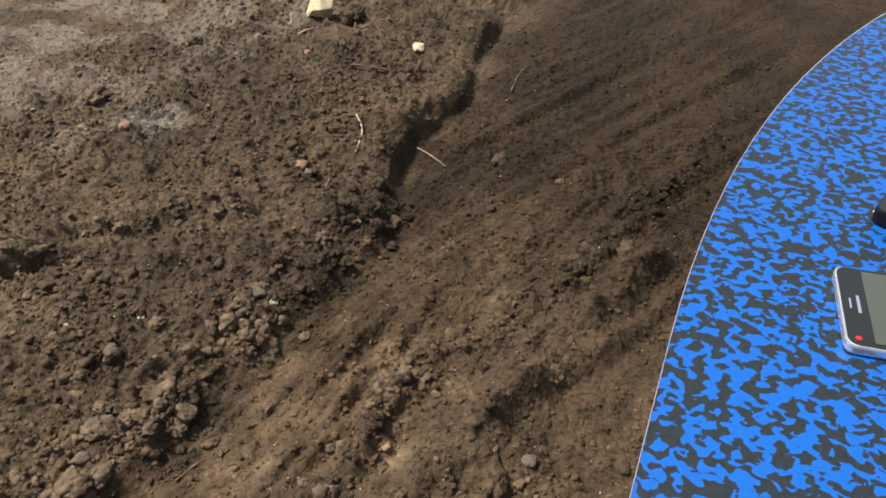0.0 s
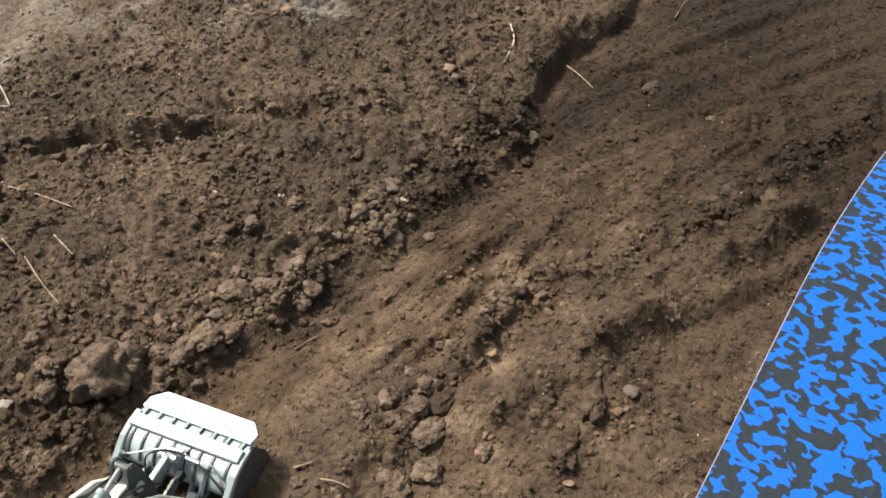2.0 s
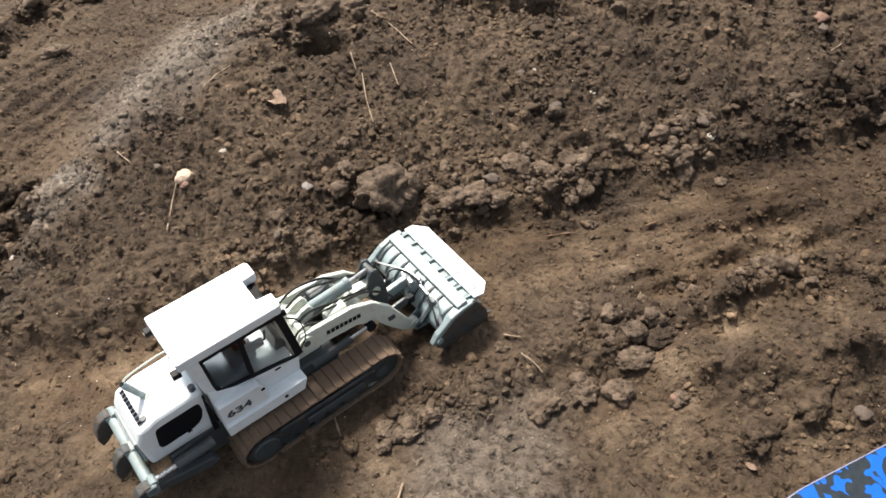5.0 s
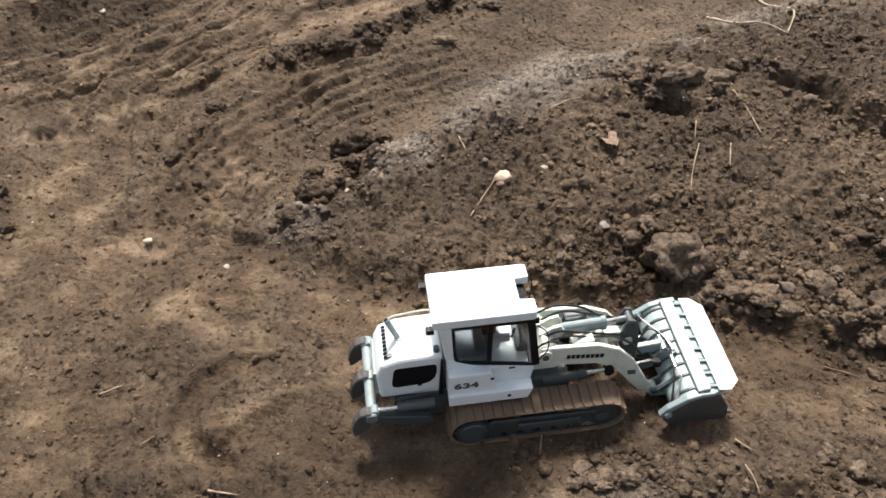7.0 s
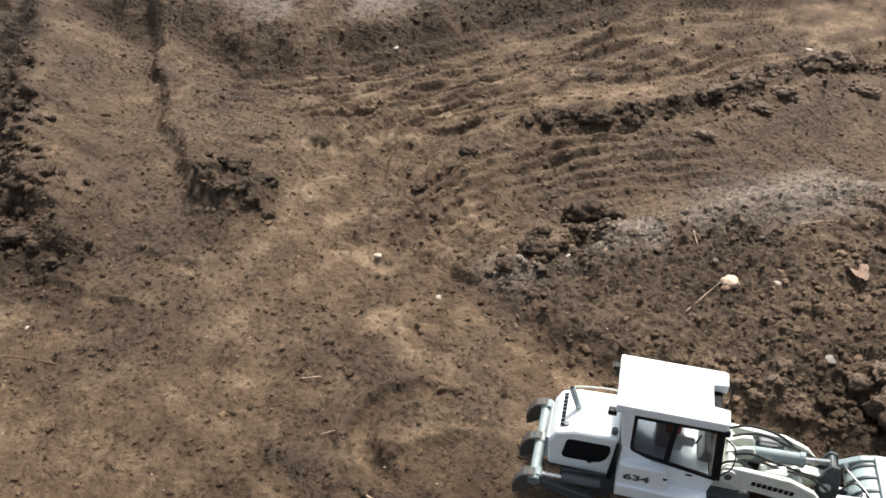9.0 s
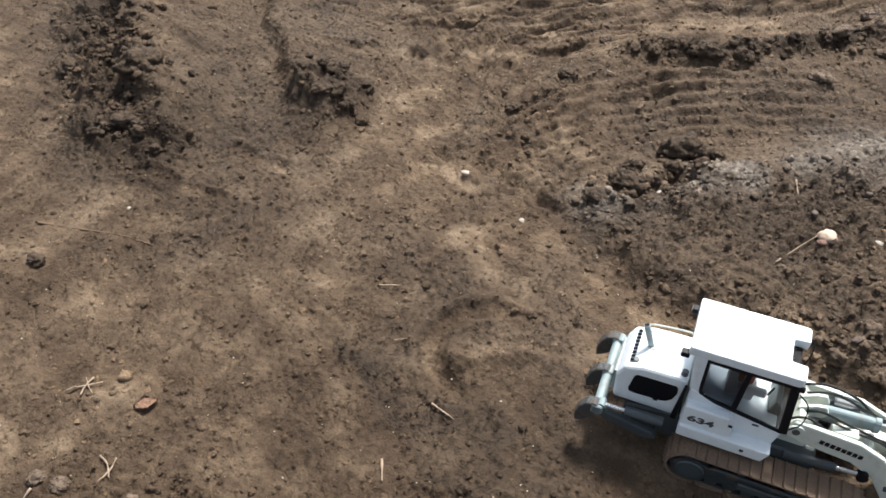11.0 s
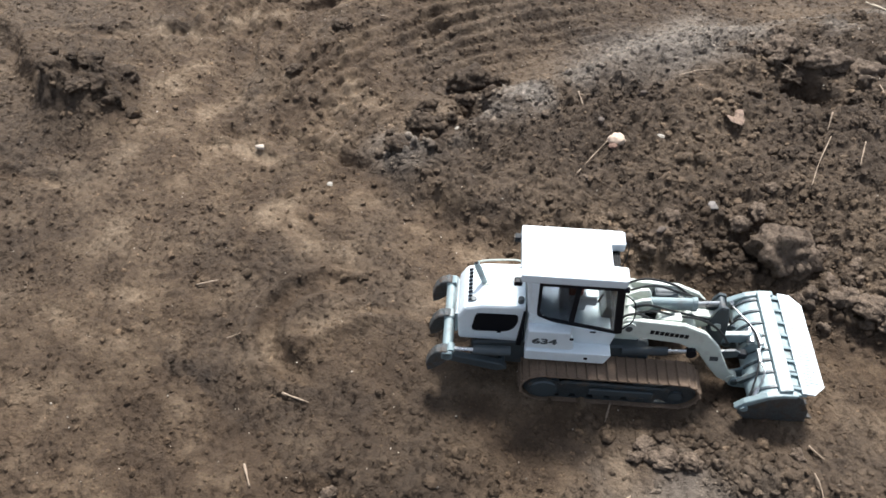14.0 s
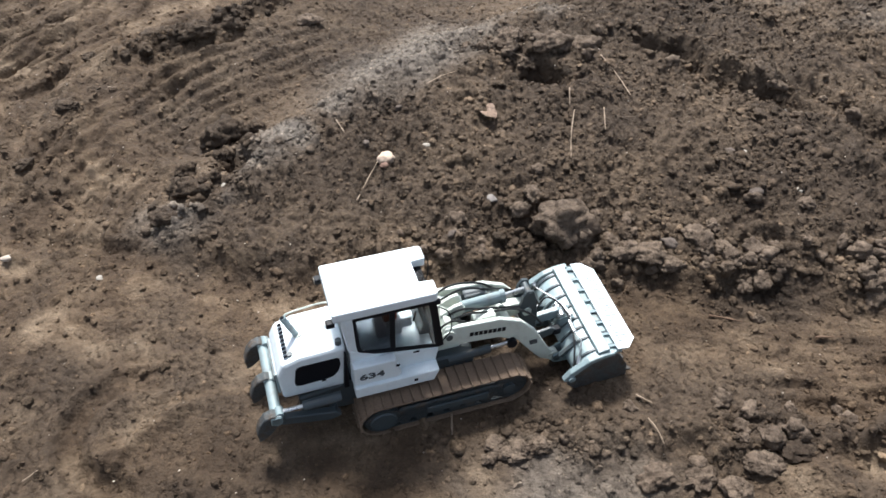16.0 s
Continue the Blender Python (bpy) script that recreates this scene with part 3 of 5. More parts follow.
def scatter(name, mat, count, least, most, level, seed, area, wanted, even, label):
    """Crumbs of soil strewn over the ground where wanted() lets them lie, in one mesh."""
    rng = np.random.default_rng(seed)
    x0, x1, y0, y1 = area
    tries = count * (7 if count > 9000 else 60)
    x, y = rng.uniform(x0, x1, tries), rng.uniform(y0, y1, tries)
    h, dry, packed, rough, moist = lie(x, y)
    keep = rng.random(len(x)) < wanted(x, y, rough) * np.clip(1.35 - 0.45 * np.hypot(x - 0.4, y - 0.7), 0.30, 1)
    x, y, h, dry, packed, moist = (v[keep][:count] for v in (x, y, h, dry, packed, moist))
    n = len(x)
    r = least * (most / least) ** (rng.random(n) ** 2.6)
    co, tri = ball(level)
    bumps = [1 + 0.55 * fbm(co[:, 0] + 7 * k, co[:, 1] + 1.7 * co[:, 2], 1.2, 3, 60 + k, 0.65) for k in range(12)]
    shape = np.stack([co * b[:, None] for b in bumps])[rng.integers(0, 12, n)]
    shape = shape * rng.uniform(0.62, 1.15, (n, 1, 3)) * np.array([1, 1, 0.72])
    a, b = rng.uniform(0, 2 * np.pi, n), rng.uniform(-0.6, 0.6, n)
    ca, sa, cb, sb = (f(v)[:, None] for v in (a, b) for f in (np.cos, np.sin))
    X, Y, Z = shape[..., 0], shape[..., 1] * cb - shape[..., 2] * sb, shape[..., 1] * sb + shape[..., 2] * cb
    out = np.stack([X * ca - Y * sa, X * sa + Y * ca, Z], -1) * r[:, None, None]
    out += np.stack([x, y, h - r * 0.05], -1)[:, None]
    faces = tri[None] + (np.arange(n) * len(co))[:, None, None]
    me = mesh_of(name, out.reshape(-1, 3), faces.reshape(-1, 3), mat, even)
    for key, value in (("dry", dry), ("packed", packed * 0.7), ("moist", moist)):
        me.attributes.new(key, "FLOAT", "POINT").data.foreach_set("value", np.repeat(value, len(co)).astype(np.float32))
    return tagged(new(name, me), label, "soil", kind="stuff")


VIEW = (-1.7, 2.9, 0.12, 2.5)
scatter("soil_crumbs", CRUMB, 60000, 0.0014, 0.0036, 0, 4, VIEW, lambda x, y, r: (0.42 + 0.50 * r) * np.clip(0.35 + 1.2 * fbm(x, y, 6, 2, 74), 0.10, 1), False, "fine loose crumbs of dark brown soil")
scatter("soil_crumbs", CRUMB, 32000, 0.0026, 0.0078, 1, 5, VIEW, lambda x, y, r: (0.24 + 0.22 * smooth(0.8, 1.2, x) * smooth(1.0, 0.85, y) + 0.70 * r * np.clip(0.25 + 1.3 * fbm(x, y, 5, 2, 71), 0.08, 1)), False, "fine loose crumbs of dark brown soil")
scatter("soil_lumps", CRUMB, 3000, 0.0045, 0.0125, 2, 6, VIEW, lambda x, y, r: (0.010 + 0.025 * smooth(0.8, 1.2, x) * smooth(1.0, 0.85, y) + 0.8 * r * np.clip(0.12 + 1.3 * fbm(x, y, 4, 2, 72), 0.02, 1)), True, "small rounded lumps of dark brown soil")

def foot(x, y, r):
    """Where lumps have rolled together: at the mound's foot, along the ridges and on the piles."""
    at = smooth(0.10, 0.0, np.abs(side_of(x, y, NORTH_EDGE) - 0.05)) * smooth(0.3, 0.5, x) * (1 - smooth(1.5, 1.8, x))
    for line, wide, much in ((SOUTH_RIDGE, 0.07, 0.8), (CLOD_RIDGE[4:], 0.07, 0.7), ([(-1.50, 1.20), (-1.18, 0.93), (-0.86, 0.76)], 0.13, 0.9), (LEDGE, 0.08, 0.4), ([(-0.70, 1.12), (-0.56, 1.04)], 0.08, 0.25), ([(0.62, 1.52), (0.86, 1.50)], 0.07, 0.9), ([(0.02, 1.10), (0.12, 1.30)], 0.07, 0.8)):
        at = np.maximum(at, much * smooth(wide, 0.0, away(x, y, line)[0]))
    return at * np.clip(0.5 + 1.4 * fbm(x, y, 7, 2, 73), 0.05, 1)


scatter("soil_lumps", CRUMB, 2000, 0.0045, 0.0125, 2, 8, VIEW, foot, True, "rounded lumps of dark brown soil heaped along the ridges")

# pale chips of stone, straw and shell
def chips(count, seed):
    rng = np.random.default_rng(seed)
    x, y = rng.uniform(-1.4, 2.6, count), rng.uniform(0.15, 2.2, count)
    h = lie(x, y)[0]
    co, tri = ball(1)
    shape = co[None] * rng.uniform(0.4, 1.0, (count, len(co), 1)) * rng.uniform(0.4, 1.3, (count, 1, 3))
    r = 0.0011 * 2.2 ** rng.random(count)
    out = shape * r[:, None, None] + np.stack([x, y, h + 0.0015], -1)[:, None]
    me = mesh_of("pale_chips", out.reshape(-1, 3), (tri[None] + (np.arange(count) * len(co))[:, None, None]).reshape(-1, 3), CHIP, False)
    return tagged(new("pale_chips", me), "tiny pale chips of stone and straw strewn over the soil", "chips", kind="stuff")


chips(1500, 9)

# ---------------------------------------------------------------- building blocks


def part(name, bm, mat, parent, label="", even=False):
    """Links a bmesh as one mesh object under a thing or under a part."""
    me = bpy.data.meshes.new(name)
    bmesh.ops.recalc_face_normals(bm, faces=bm.faces[:])
    bm.to_mesh(me)
    bm.free()
    me.materials.append(mat)
    if even:
        me.polygons.foreach_set("use_smooth", np.full(len(me.polygons), True))
    ob = new(name, me)
    ob.parent = parent
    return tagged(ob, label)


def twin(ob, parent, m=None):
    """A second object on the same mesh."""
    other = new(ob.name.split(".")[0], ob.data)
    other.parent = parent
    if m is not None:
        other.matrix_basis = m
    return other


def soften(bm, width, seg=1, only=None):
    if width:
        edges = [e for e in bm.edges if e.is_manifold and e.calc_face_angle(0) > 0.45 and (only is None or only(e))]
        bmesh.ops.bevel(bm, geom=edges, offset=width, segments=seg, profile=0.6, affect="EDGES", clamp_overlap=True)
    return bm


def block(lo, hi, width=0.0, seg=1, bm=None):
    """A box between two corners."""
    b = bmesh.new()
    m = Matrix.LocRotScale([(p + q) / 2 for p, q in zip(lo, hi)], None, [q - p for p, q in zip(lo, hi)])
    bmesh.ops.create_cube(b, size=1.0, matrix=m)
    return join(bm, soften(b, width, seg))


def join(bm, other):
    """Adds other to bm (or gives other alone)."""
    if bm is None:
        return other
    me = bpy.data.meshes.new("joined")
    other.to_mesh(me)
    other.free()
    bm.from_mesh(me)
    bpy.data.meshes.remove(me)
    return bm


def slab(outline, y0, y1, width=0.0, seg=1, bm=None, axis="y"):
    """A closed outline in x and z, drawn out from y0 to y1 (axis z: in x and y, drawn upward)."""
    b = bmesh.new()

    def at(p, k):
        return (p[0], k, p[1]) if axis == "y" else (p[0], p[1], k)

    a, c = [b.verts.new(at(p, y0)) for p in outline], [b.verts.new(at(p, y1)) for p in outline]
    b.faces.new(a)
    b.faces.new(c[::-1])
    n = len(outline)
    for i in range(n):
        b.faces.new((a[i], c[i], c[(i + 1) % n], a[(i + 1) % n]))
    bmesh.ops.recalc_face_normals(b, faces=b.faces[:])
    return join(bm, soften(b, width, seg))


def rod(p, q, r, seg=14, bm=None, r2=None):
    """A capped round bar from p to q."""
    b = bmesh.new()
    p, q = Vector(p), Vector(q)
    turn = (q - p).to_track_quat("Z", "Y").to_matrix().to_4x4()
    bmesh.ops.create_cone(b, cap_ends=True, segments=seg, radius1=r, radius2=r if r2 is None else r2, depth=(q - p).length, matrix=Matrix.Translation((p + q) / 2) @ turn)
    return join(bm, b)


def bend(points, steps=6):
    """A smooth line through some points."""
    p = [Vector(v) for v in points]
    p = [2 * p[0] - p[1], *p, 2 * p[-1] - p[-2]]
    out = []
    for a, b, c, d in zip(p, p[1:], p[2:], p[3:]):
        for k in range(steps):
            t = k / steps
            out.append(0.5 * (2 * b + (c - a) * t + (2 * a - 5 * b + 4 * c - d) * t * t + (3 * b - 3 * c + d - a) * t ** 3))
    return [*out, p[-2]]


def pipe(points, r, seg=7, bm=None, taper=1.0, steps=6, rough=0.0):
    """A round tube along a smooth line, thinning to its end by taper."""
    line = bend(points, steps)
    b, rings = bmesh.new(), []
    side = None
    for i, c in enumerate(line):
        d = (line[min(i + 1, len(line) - 1)] - line[max(i - 1, 0)]).normalized()
        if side is None:
            side = d.orthogonal().normalized()
        side = (side - d * side.dot(d)).normalized()
        other = d.cross(side)
        k = r * (1 + (taper - 1) * i / (len(line) - 1)) * (1 + rough * noise.noise(c * 90))
        rings.append([b.verts.new(c + k * (math.cos(a) * side + math.sin(a) * other)) for a in [2 * math.pi * j / seg for j in range(seg)]])
    for u, v in zip(rings, rings[1:]):
        for j in range(seg):
            b.faces.new((u[j], u[(j + 1) % seg], v[(j + 1) % seg], v[j]))
    b.faces.new(rings[0][::-1])
    b.faces.new(rings[-1])
    return join(bm, b)


def empty(name, m):
    ob = new(name)
    ob.empty_display_size = 0.05
    ob.matrix_world = m
    return ob

# ---------------------------------------------------------------- the crawler loader (x ahead, y to its left)
loader = tagged(empty("crawler_loader", pose(0.452, 0.784, 0.000, 0, 0, 13.5)),
                "white and blue-grey scale model crawler loader on muddy tracks", "model loader")

PALEGREY = paint("pale_blue_grey", (0.30, 0.375, 0.385), 0.30, 0.6, scale=45.0)

# --- running gear
LONG, TALL, SHOE = 0.256, 0.069, 0.041


def belt(s):
    """A place on the track's loop at the length s round it: x, z and the way outward."""
    r = TALL / 2
    flat = LONG - 2 * r
    s %= 2 * flat + 2 * math.pi * r
    if s < flat:
        return -flat / 2 + s, TALL, 0.0
    s -= flat
    if s < math.pi * r:
        a = s / r
        return flat / 2 + r * math.sin(a), r + r * math.cos(a), a
    s -= math.pi * r
    if s < flat:
        return flat / 2 - s, 0.0, math.pi
    a = math.pi + (s - flat) / r
    return -flat / 2 + r * math.sin(a), r + r * math.cos(a), a


ROUND = 2 * (LONG - TALL) + math.pi * TALL
SHOES = 42
bm = block((-ROUND / SHOES / 2 + 0.0002, -SHOE / 2, -0.0040), (ROUND / SHOES / 2 - 0.0002, SHOE / 2, -0.0012), 0.0005)
bm = slab([(-0.0062, -0.0012), (-0.0036, -0.0012), (-0.0041, 0.0016), (-0.0057, 0.0016)], -SHOE / 2 + 0.0008, SHOE / 2 - 0.0008, 0.0, bm=bm)
shoe_mesh = None
for side in (-1, 1):
    y = side * 0.063
    b = bmesh.new()
    inner = [(x, z) for x, z, _ in [belt(ROUND * k / 60) for k in range(60)]]
    cx, cz = 0.0, TALL / 2
    ring = [(x * 0.955, cz + (z - cz) * 0.86) for x, z in inner]
    core = [(x * 0.925, cz + (z - cz) * 0.76) for x, z in inner]
    lo, hi = y - SHOE * 0.36, y + SHOE * 0.36
    rows = [[b.verts.new((x, yy, z)) for x, z in pts] for pts, yy in ((ring, lo), (ring, hi), (core, hi), (core, lo))]
    for u, v in zip(rows, rows[1:] + rows[:1]):
        for j in range(60):
            b.faces.new((u[j], u[(j + 1) % 60], v[(j + 1) % 60], v[j]))
    track = part("track", b, FRAME, loader, "muddy steel crawler track")
    for k in range(SHOES):
        x, z, a = belt(ROUND * (k + 0.5) / SHOES)
        m = pose(x, y, z, 0, math.degrees(a), 0)
        if shoe_mesh is None:
            first = part("shoe", bm, TRACK, track)
            first.matrix_basis = m
            shoe_mesh = first.data
        else:
            other = new("shoe", shoe_mesh)
            other.parent, other.matrix_basis = track, m
    out = y + side * SHOE * 0.40
    r = TALL / 2
    flat = LONG - TALL
    b = slab([(-flat / 2 + 0.01, 0.018), (flat / 2 - 0.006, 0.018), (flat / 2 + 0.004, 0.027), (flat / 2 - 0.01, 0.047), (-flat / 2 + 0.03, 0.049), (-flat / 2 + 0.012, 0.040)], y - 0.010, out, 0.002)
    part("side_frame", b, FRAME, loader)
    b = block((-0.03, min(out, out + side * 0.004), 0.026), (0.062, max(out, out + side * 0.004), 0.040), 0.0015)
    part("frame_cover", b, DARKGREY, loader)
    b = rod((-flat / 2, y - 0.012, r), (-flat / 2, out + side * 0.003, r), r * 0.73, 28)
    sprocket = part("sprocket", b, FRAME, loader)
    part("sprocket_hub", rod((-flat / 2, out, r), (-flat / 2, out + side * 0.0055, r), r * 0.60, 24, r2=r * 0.52), DARKGREY, sprocket, "dark grey sprocket hub")
    b = rod((flat / 2, y - 0.012, r), (flat / 2, out - side * 0.001, r), r * 0.70, 28)
    idler = part("idler", b, FRAME, loader)
    part("idler_hub", rod((flat / 2, out - side * 0.002, r), (flat / 2, out + side * 0.003, r), r * 0.28, 16), DARKGREY, idler)
    for k in range(6):
        x = -flat / 2 + 0.032 + k * 0.0245
        part("track_roller", rod((x, y - 0.012, 0.016), (x, out - side * 0.001, 0.016), 0.0085, 14), FRAME, loader)
    for x in (-0.03, 0.035):
        part("carrier_roller", rod((x, y - 0.012, 0.053), (x, out - side * 0.004, 0.053), 0.0055, 12), FRAME, loader)

# --- hull and lower body
b = slab([(-0.20, 0.030), (0.045, 0.022), (0.055, 0.050), (0.05, 0.088), (-0.12, 0.088), (-0.20, 0.075)], -0.040, 0.040, 0.003)
part("hull", b, DARKGREY, loader, "dark grey hull between the tracks")

# --- cab
cab = part("cab", slab([(-0.125, 0.084), (0.010, 0.084), (0.016, 0.116), (-0.012, 0.121), (-0.075, 0.130), (-0.125, 0.150)], -0.0545, 0.0545, 0.003, 2), WHITE, loader, "white cab shell")
b = slab([(-0.127, 0.147), (-0.118, 0.140), (-0.122, 0.207), (-0.136, 0.207)], -0.052, 0.052, 0.002)
part("rear_wall", b, WHITE, cab)
for side in (-1, 1):
    y = side * 0.0530
    w = side * 0.0040
    a, c = min(y, y - w), max(y, y - w)
    # white quarter panel behind the side window
    b = slab([(-0.124, 0.140), (-0.092, 0.126), (-0.088, 0.132), (-0.110, 0.150), (-0.113, 0.207), (-0.128, 0.207)], a, c, 0.0008)
    part("quarter_panel", b, WHITE, cab)
    # black window surround with two openings
    frame_out = y + side * 0.0006
    a2, c2 = min(frame_out, frame_out - side * 0.004), max(frame_out, frame_out - side * 0.004)
    bars = [[(-0.117, 0.202), (0.006, 0.202), (0.005, 0.2075), (-0.117, 0.2075)],
            [(-0.117, 0.206), (-0.114, 0.153), (-0.109, 0.153), (-0.112, 0.206)],
            [(-0.114, 0.155), (-0.113, 0.147), (-0.109, 0.140), (-0.100, 0.1355), (-0.095, 0.140), (-0.103, 0.144), (-0.108, 0.149), (-0.109, 0.156)],
            [(-0.100, 0.1355), (0.015, 0.117), (0.015, 0.123), (-0.096, 0.1405)],
            [(0.013, 0.117), (0.024, 0.119), (0.009, 0.207), (-0.003, 0.205)],
            [(-0.062, 0.132), (-0.054, 0.130), (-0.054, 0.204), (-0.062, 0.204)]]
    for k, o in enumerate(bars):
        part("window_frame", slab(o, a2, c2, 0.0006), BLACK, cab, "black window surround" if k == 0 else "")
    glass = [(-0.113, 0.203), (-0.110, 0.155), (-0.108, 0.145), (-0.098, 0.139), (-0.058, 0.133), (-0.058, 0.203)]
    g = part("side_window", slab(glass, y - side * 0.0022, y - side * 0.0012), SMOKED, cab)
    g.visible_shadow = False
    glass = [(-0.057, 0.203), (-0.057, 0.133), (0.016, 0.121), (0.003, 0.203)]
    g = part("door_window", slab(glass, y - side * 0.0022, y - side * 0.0012), GLASS, cab)
    g.visible_shadow = False
    part("door_handle", block((-0.026, min(y, y + side * 0.003), 0.118), (-0.016, max(y, y + side * 0.003), 0.1205), 0.0008), BLACK, cab, "black door handle")
    # tank and step along the flank
    t0, t1 = sorted((side * 0.0540, side * 0.0775))
    b = slab([(-0.124, 0.0745), (0.004, 0.0745), (0.012, 0.094), (-0.124, 0.094)], t0, t1, 0.0022, 2)
    tank = part("flank_step", b, WHITE, loader, "white step box along the flank")
    t0, t1 = sorted((side * 0.0535, side * 0.0715))
    b = slab([(-0.124, 0.0935), (-0.052, 0.0935), (-0.048, 0.100), (-0.058, 0.130), (-0.124, 0.130)], t0, t1, 0.003, 2)
    part("flank_tank", b, WHITE, loader, "white side tank with black number")
    part("tank_lock", block((-0.058, min(side * 0.0712, side * 0.0722), 0.116), (-0.052, max(side * 0.0712, side * 0.0722), 0.1205), 0.0004), BLACK, tank, "small black lock plate")
    part("step_lock", block((-0.030, min(side * 0.0772, side * 0.0782), 0.082), (-0.024, max(side * 0.0772, side * 0.0782), 0.087), 0.0004), BLACK, tank, "small black lock plate")
    # number on the tank
    text = bpy.data.curves.new("number", "FONT")
    text.body, text.size, text.extrude, text.align_x = "634", 0.0185, 0.0002, "CENTER"
    text.offset = 0.0007
    probe = bpy.data.objects.new("number", text)
    scene.collection.objects.link(probe)
    me = bpy.data.meshes.new_from_object(probe.evaluated_get(bpy.context.evaluated_depsgraph_get()))
    bpy.data.objects.remove(probe)
    me.materials.clear()
    me.materials.append(DARKGREY)
    num = tagged(new("number", me), "black numerals 634")
    num.parent = tank
    num.matrix_basis = pose(-0.096, side * 0.0718, 0.1050, 90, 0, 0 if side < 0 else 180) @ Matrix.Diagonal((1.42, 0.80, 1, 1))

# windscreen, set back under the roof
for side in (-1, 1):
    part("windscreen_pillar", slab([(0.012, 0.115), (0.022, 0.117), (0.006, 0.207), (-0.002, 0.205)], side * 0.050 - 0.0022, side * 0.050 + 0.0022, 0.0006), BLACK, cab)
part("windscreen_sill", block((0.008, -0.050, 0.113), (0.019, 0.050, 0.119), 0.001), BLACK, cab)
g = part("windscreen", slab([(0.0175, 0.118), (0.0185, 0.118), (0.0035, 0.206), (0.0025, 0.206)], -0.048, 0.048), GLASS, cab)
g.visible_shadow = False
part("wiper", pipe([(0.020, 0.000, 0.125), (0.0165, 0.012, 0.150), (0.0125, 0.020, 0.172)], 0.0009, 5), BLACK, cab, "black windscreen wiper")
# floor, seat and console inside
seat = part("seat", slab([(-0.075, 0.128), (-0.035, 0.128), (-0.033, 0.146), (-0.062, 0.148), (-0.072, 0.196), (-0.082, 0.194)], -0.020, 0.020, 0.003, 2), SEAT, cab, "pale grey driver's seat")
for side in (-1, 1):
    part("armrest", block((-0.062, side * 0.029 - 0.005, 0.152), (-0.022, side * 0.029 + 0.005, 0.164), 0.002), SEAT, seat)
    part("control_lever", rod((-0.020, side * 0.030, 0.158), (-0.016, side * 0.030, 0.174), 0.0016, 8), BLACK, seat, "black control lever")
part("dashboard", slab([(-0.010, 0.126), (0.010, 0.124), (0.006, 0.142), (-0.004, 0.150)], -0.030, 0.030, 0.002), DARKGREY, cab)
# roof with the notch at its front
roof = slab([(-0.145, -0.054), (0.008, -0.054), (0.012, -0.050), (0.012, -0.024), (-0.010, -0.022), (-0.010, 0.022), (0.012, 0.024), (0.012, 0.050), (0.008, 0.054), (-0.145, 0.054)], 0.207, 0.221, 0.003, 2, axis="z")
part("roof", roof, WHITE, cab, "white cab roof with notched front edge")
part("roof_window", block((-0.0098, -0.0215, 0.209), (0.0040, 0.0215, 0.2110), 0.0004), DARKGLASS, cab)
for y, z in ((-0.0505, 0.203), (0.0505, 0.203)):
    lamp = part("work_light", rod((0.006, y, z), (0.015, y, z), 0.0045, 12), BLACK, cab, "small black work light")
    part("lens", rod((0.0148, y, z), (0.0156, y, z), 0.0036, 12), SHELL, lamp)
for y in (-0.047, 0.047):
    lamp = part("rear_light", block((-0.154, y - 0.006, 0.199), (-0.1422, y + 0.006, 0.2065), 0.001), BLACK, cab, "small black rear work light")
    part("lens", block((-0.1546, y - 0.005, 0.200), (-0.1541, y + 0.005, 0.2055)), SHELL, lamp)
for side in (-1, 1):
    part("mirror_arm", pipe([(0.012, side * 0.053, 0.196), (0.026, side * 0.064, 0.190), (0.030, side * 0.066, 0.160), (0.020, side * 0.058, 0.132)], 0.0010, 6), BLACK, cab, "thin black mirror bracket")

UPPER = Matrix.Translation((-0.0175, 0, -0.008)) @ Matrix.Diagonal((0.87, 0.80, 1.12, 1))
for ob in loader.children:
    if ob.name.split(".")[0] in ("cab", "flank_step", "flank_tank"):
        ob.matrix_basis = UPPER

# --- engine hood
b = slab([(-0.128, 0.078), (-0.128, 0.160), (-0.190, 0.157), (-0.216, 0.149), (-0.226, 0.128), (-0.223, 0.078)], -0.047, 0.047, 0.007, 3)
hood = part("hood", b, WHITE, loader, "white engine hood", even=False)
for side in (-1, 1):
    s = side * 0.0472
    o = [(-0.141, 0.143), (-0.138, 0.140), (-0.137, 0.128), (-0.141, 0.114), (-0.148, 0.106), (-0.156, 0.103), (-0.196, 0.101), (-0.202, 0.103), (-0.204, 0.109), (-0.200, 0.136), (-0.197, 0.141), (-0.191, 0.142)]
    a, c = sorted((s, s + side * 0.0007))
    part("side_vent", slab(o, a, c, 0.0002), BLACK, hood, "black side vent panel")
    a, c = sorted((s + side * 0.0008, s + side * 0.0016))
    part("vent_latch", block((-0.166, a, 0.100), (-0.160, c, 0.103)), BLACK, hood)
    part("engine_guard", slab([(-0.136, 0.078), (-0.128, 0.078), (-0.128, 0.152), (-0.131, 0.152)], *sorted((side * 0.046, side * 0.0535)), 0.001), BLACK, hood, "dark gap panel behind the cab")
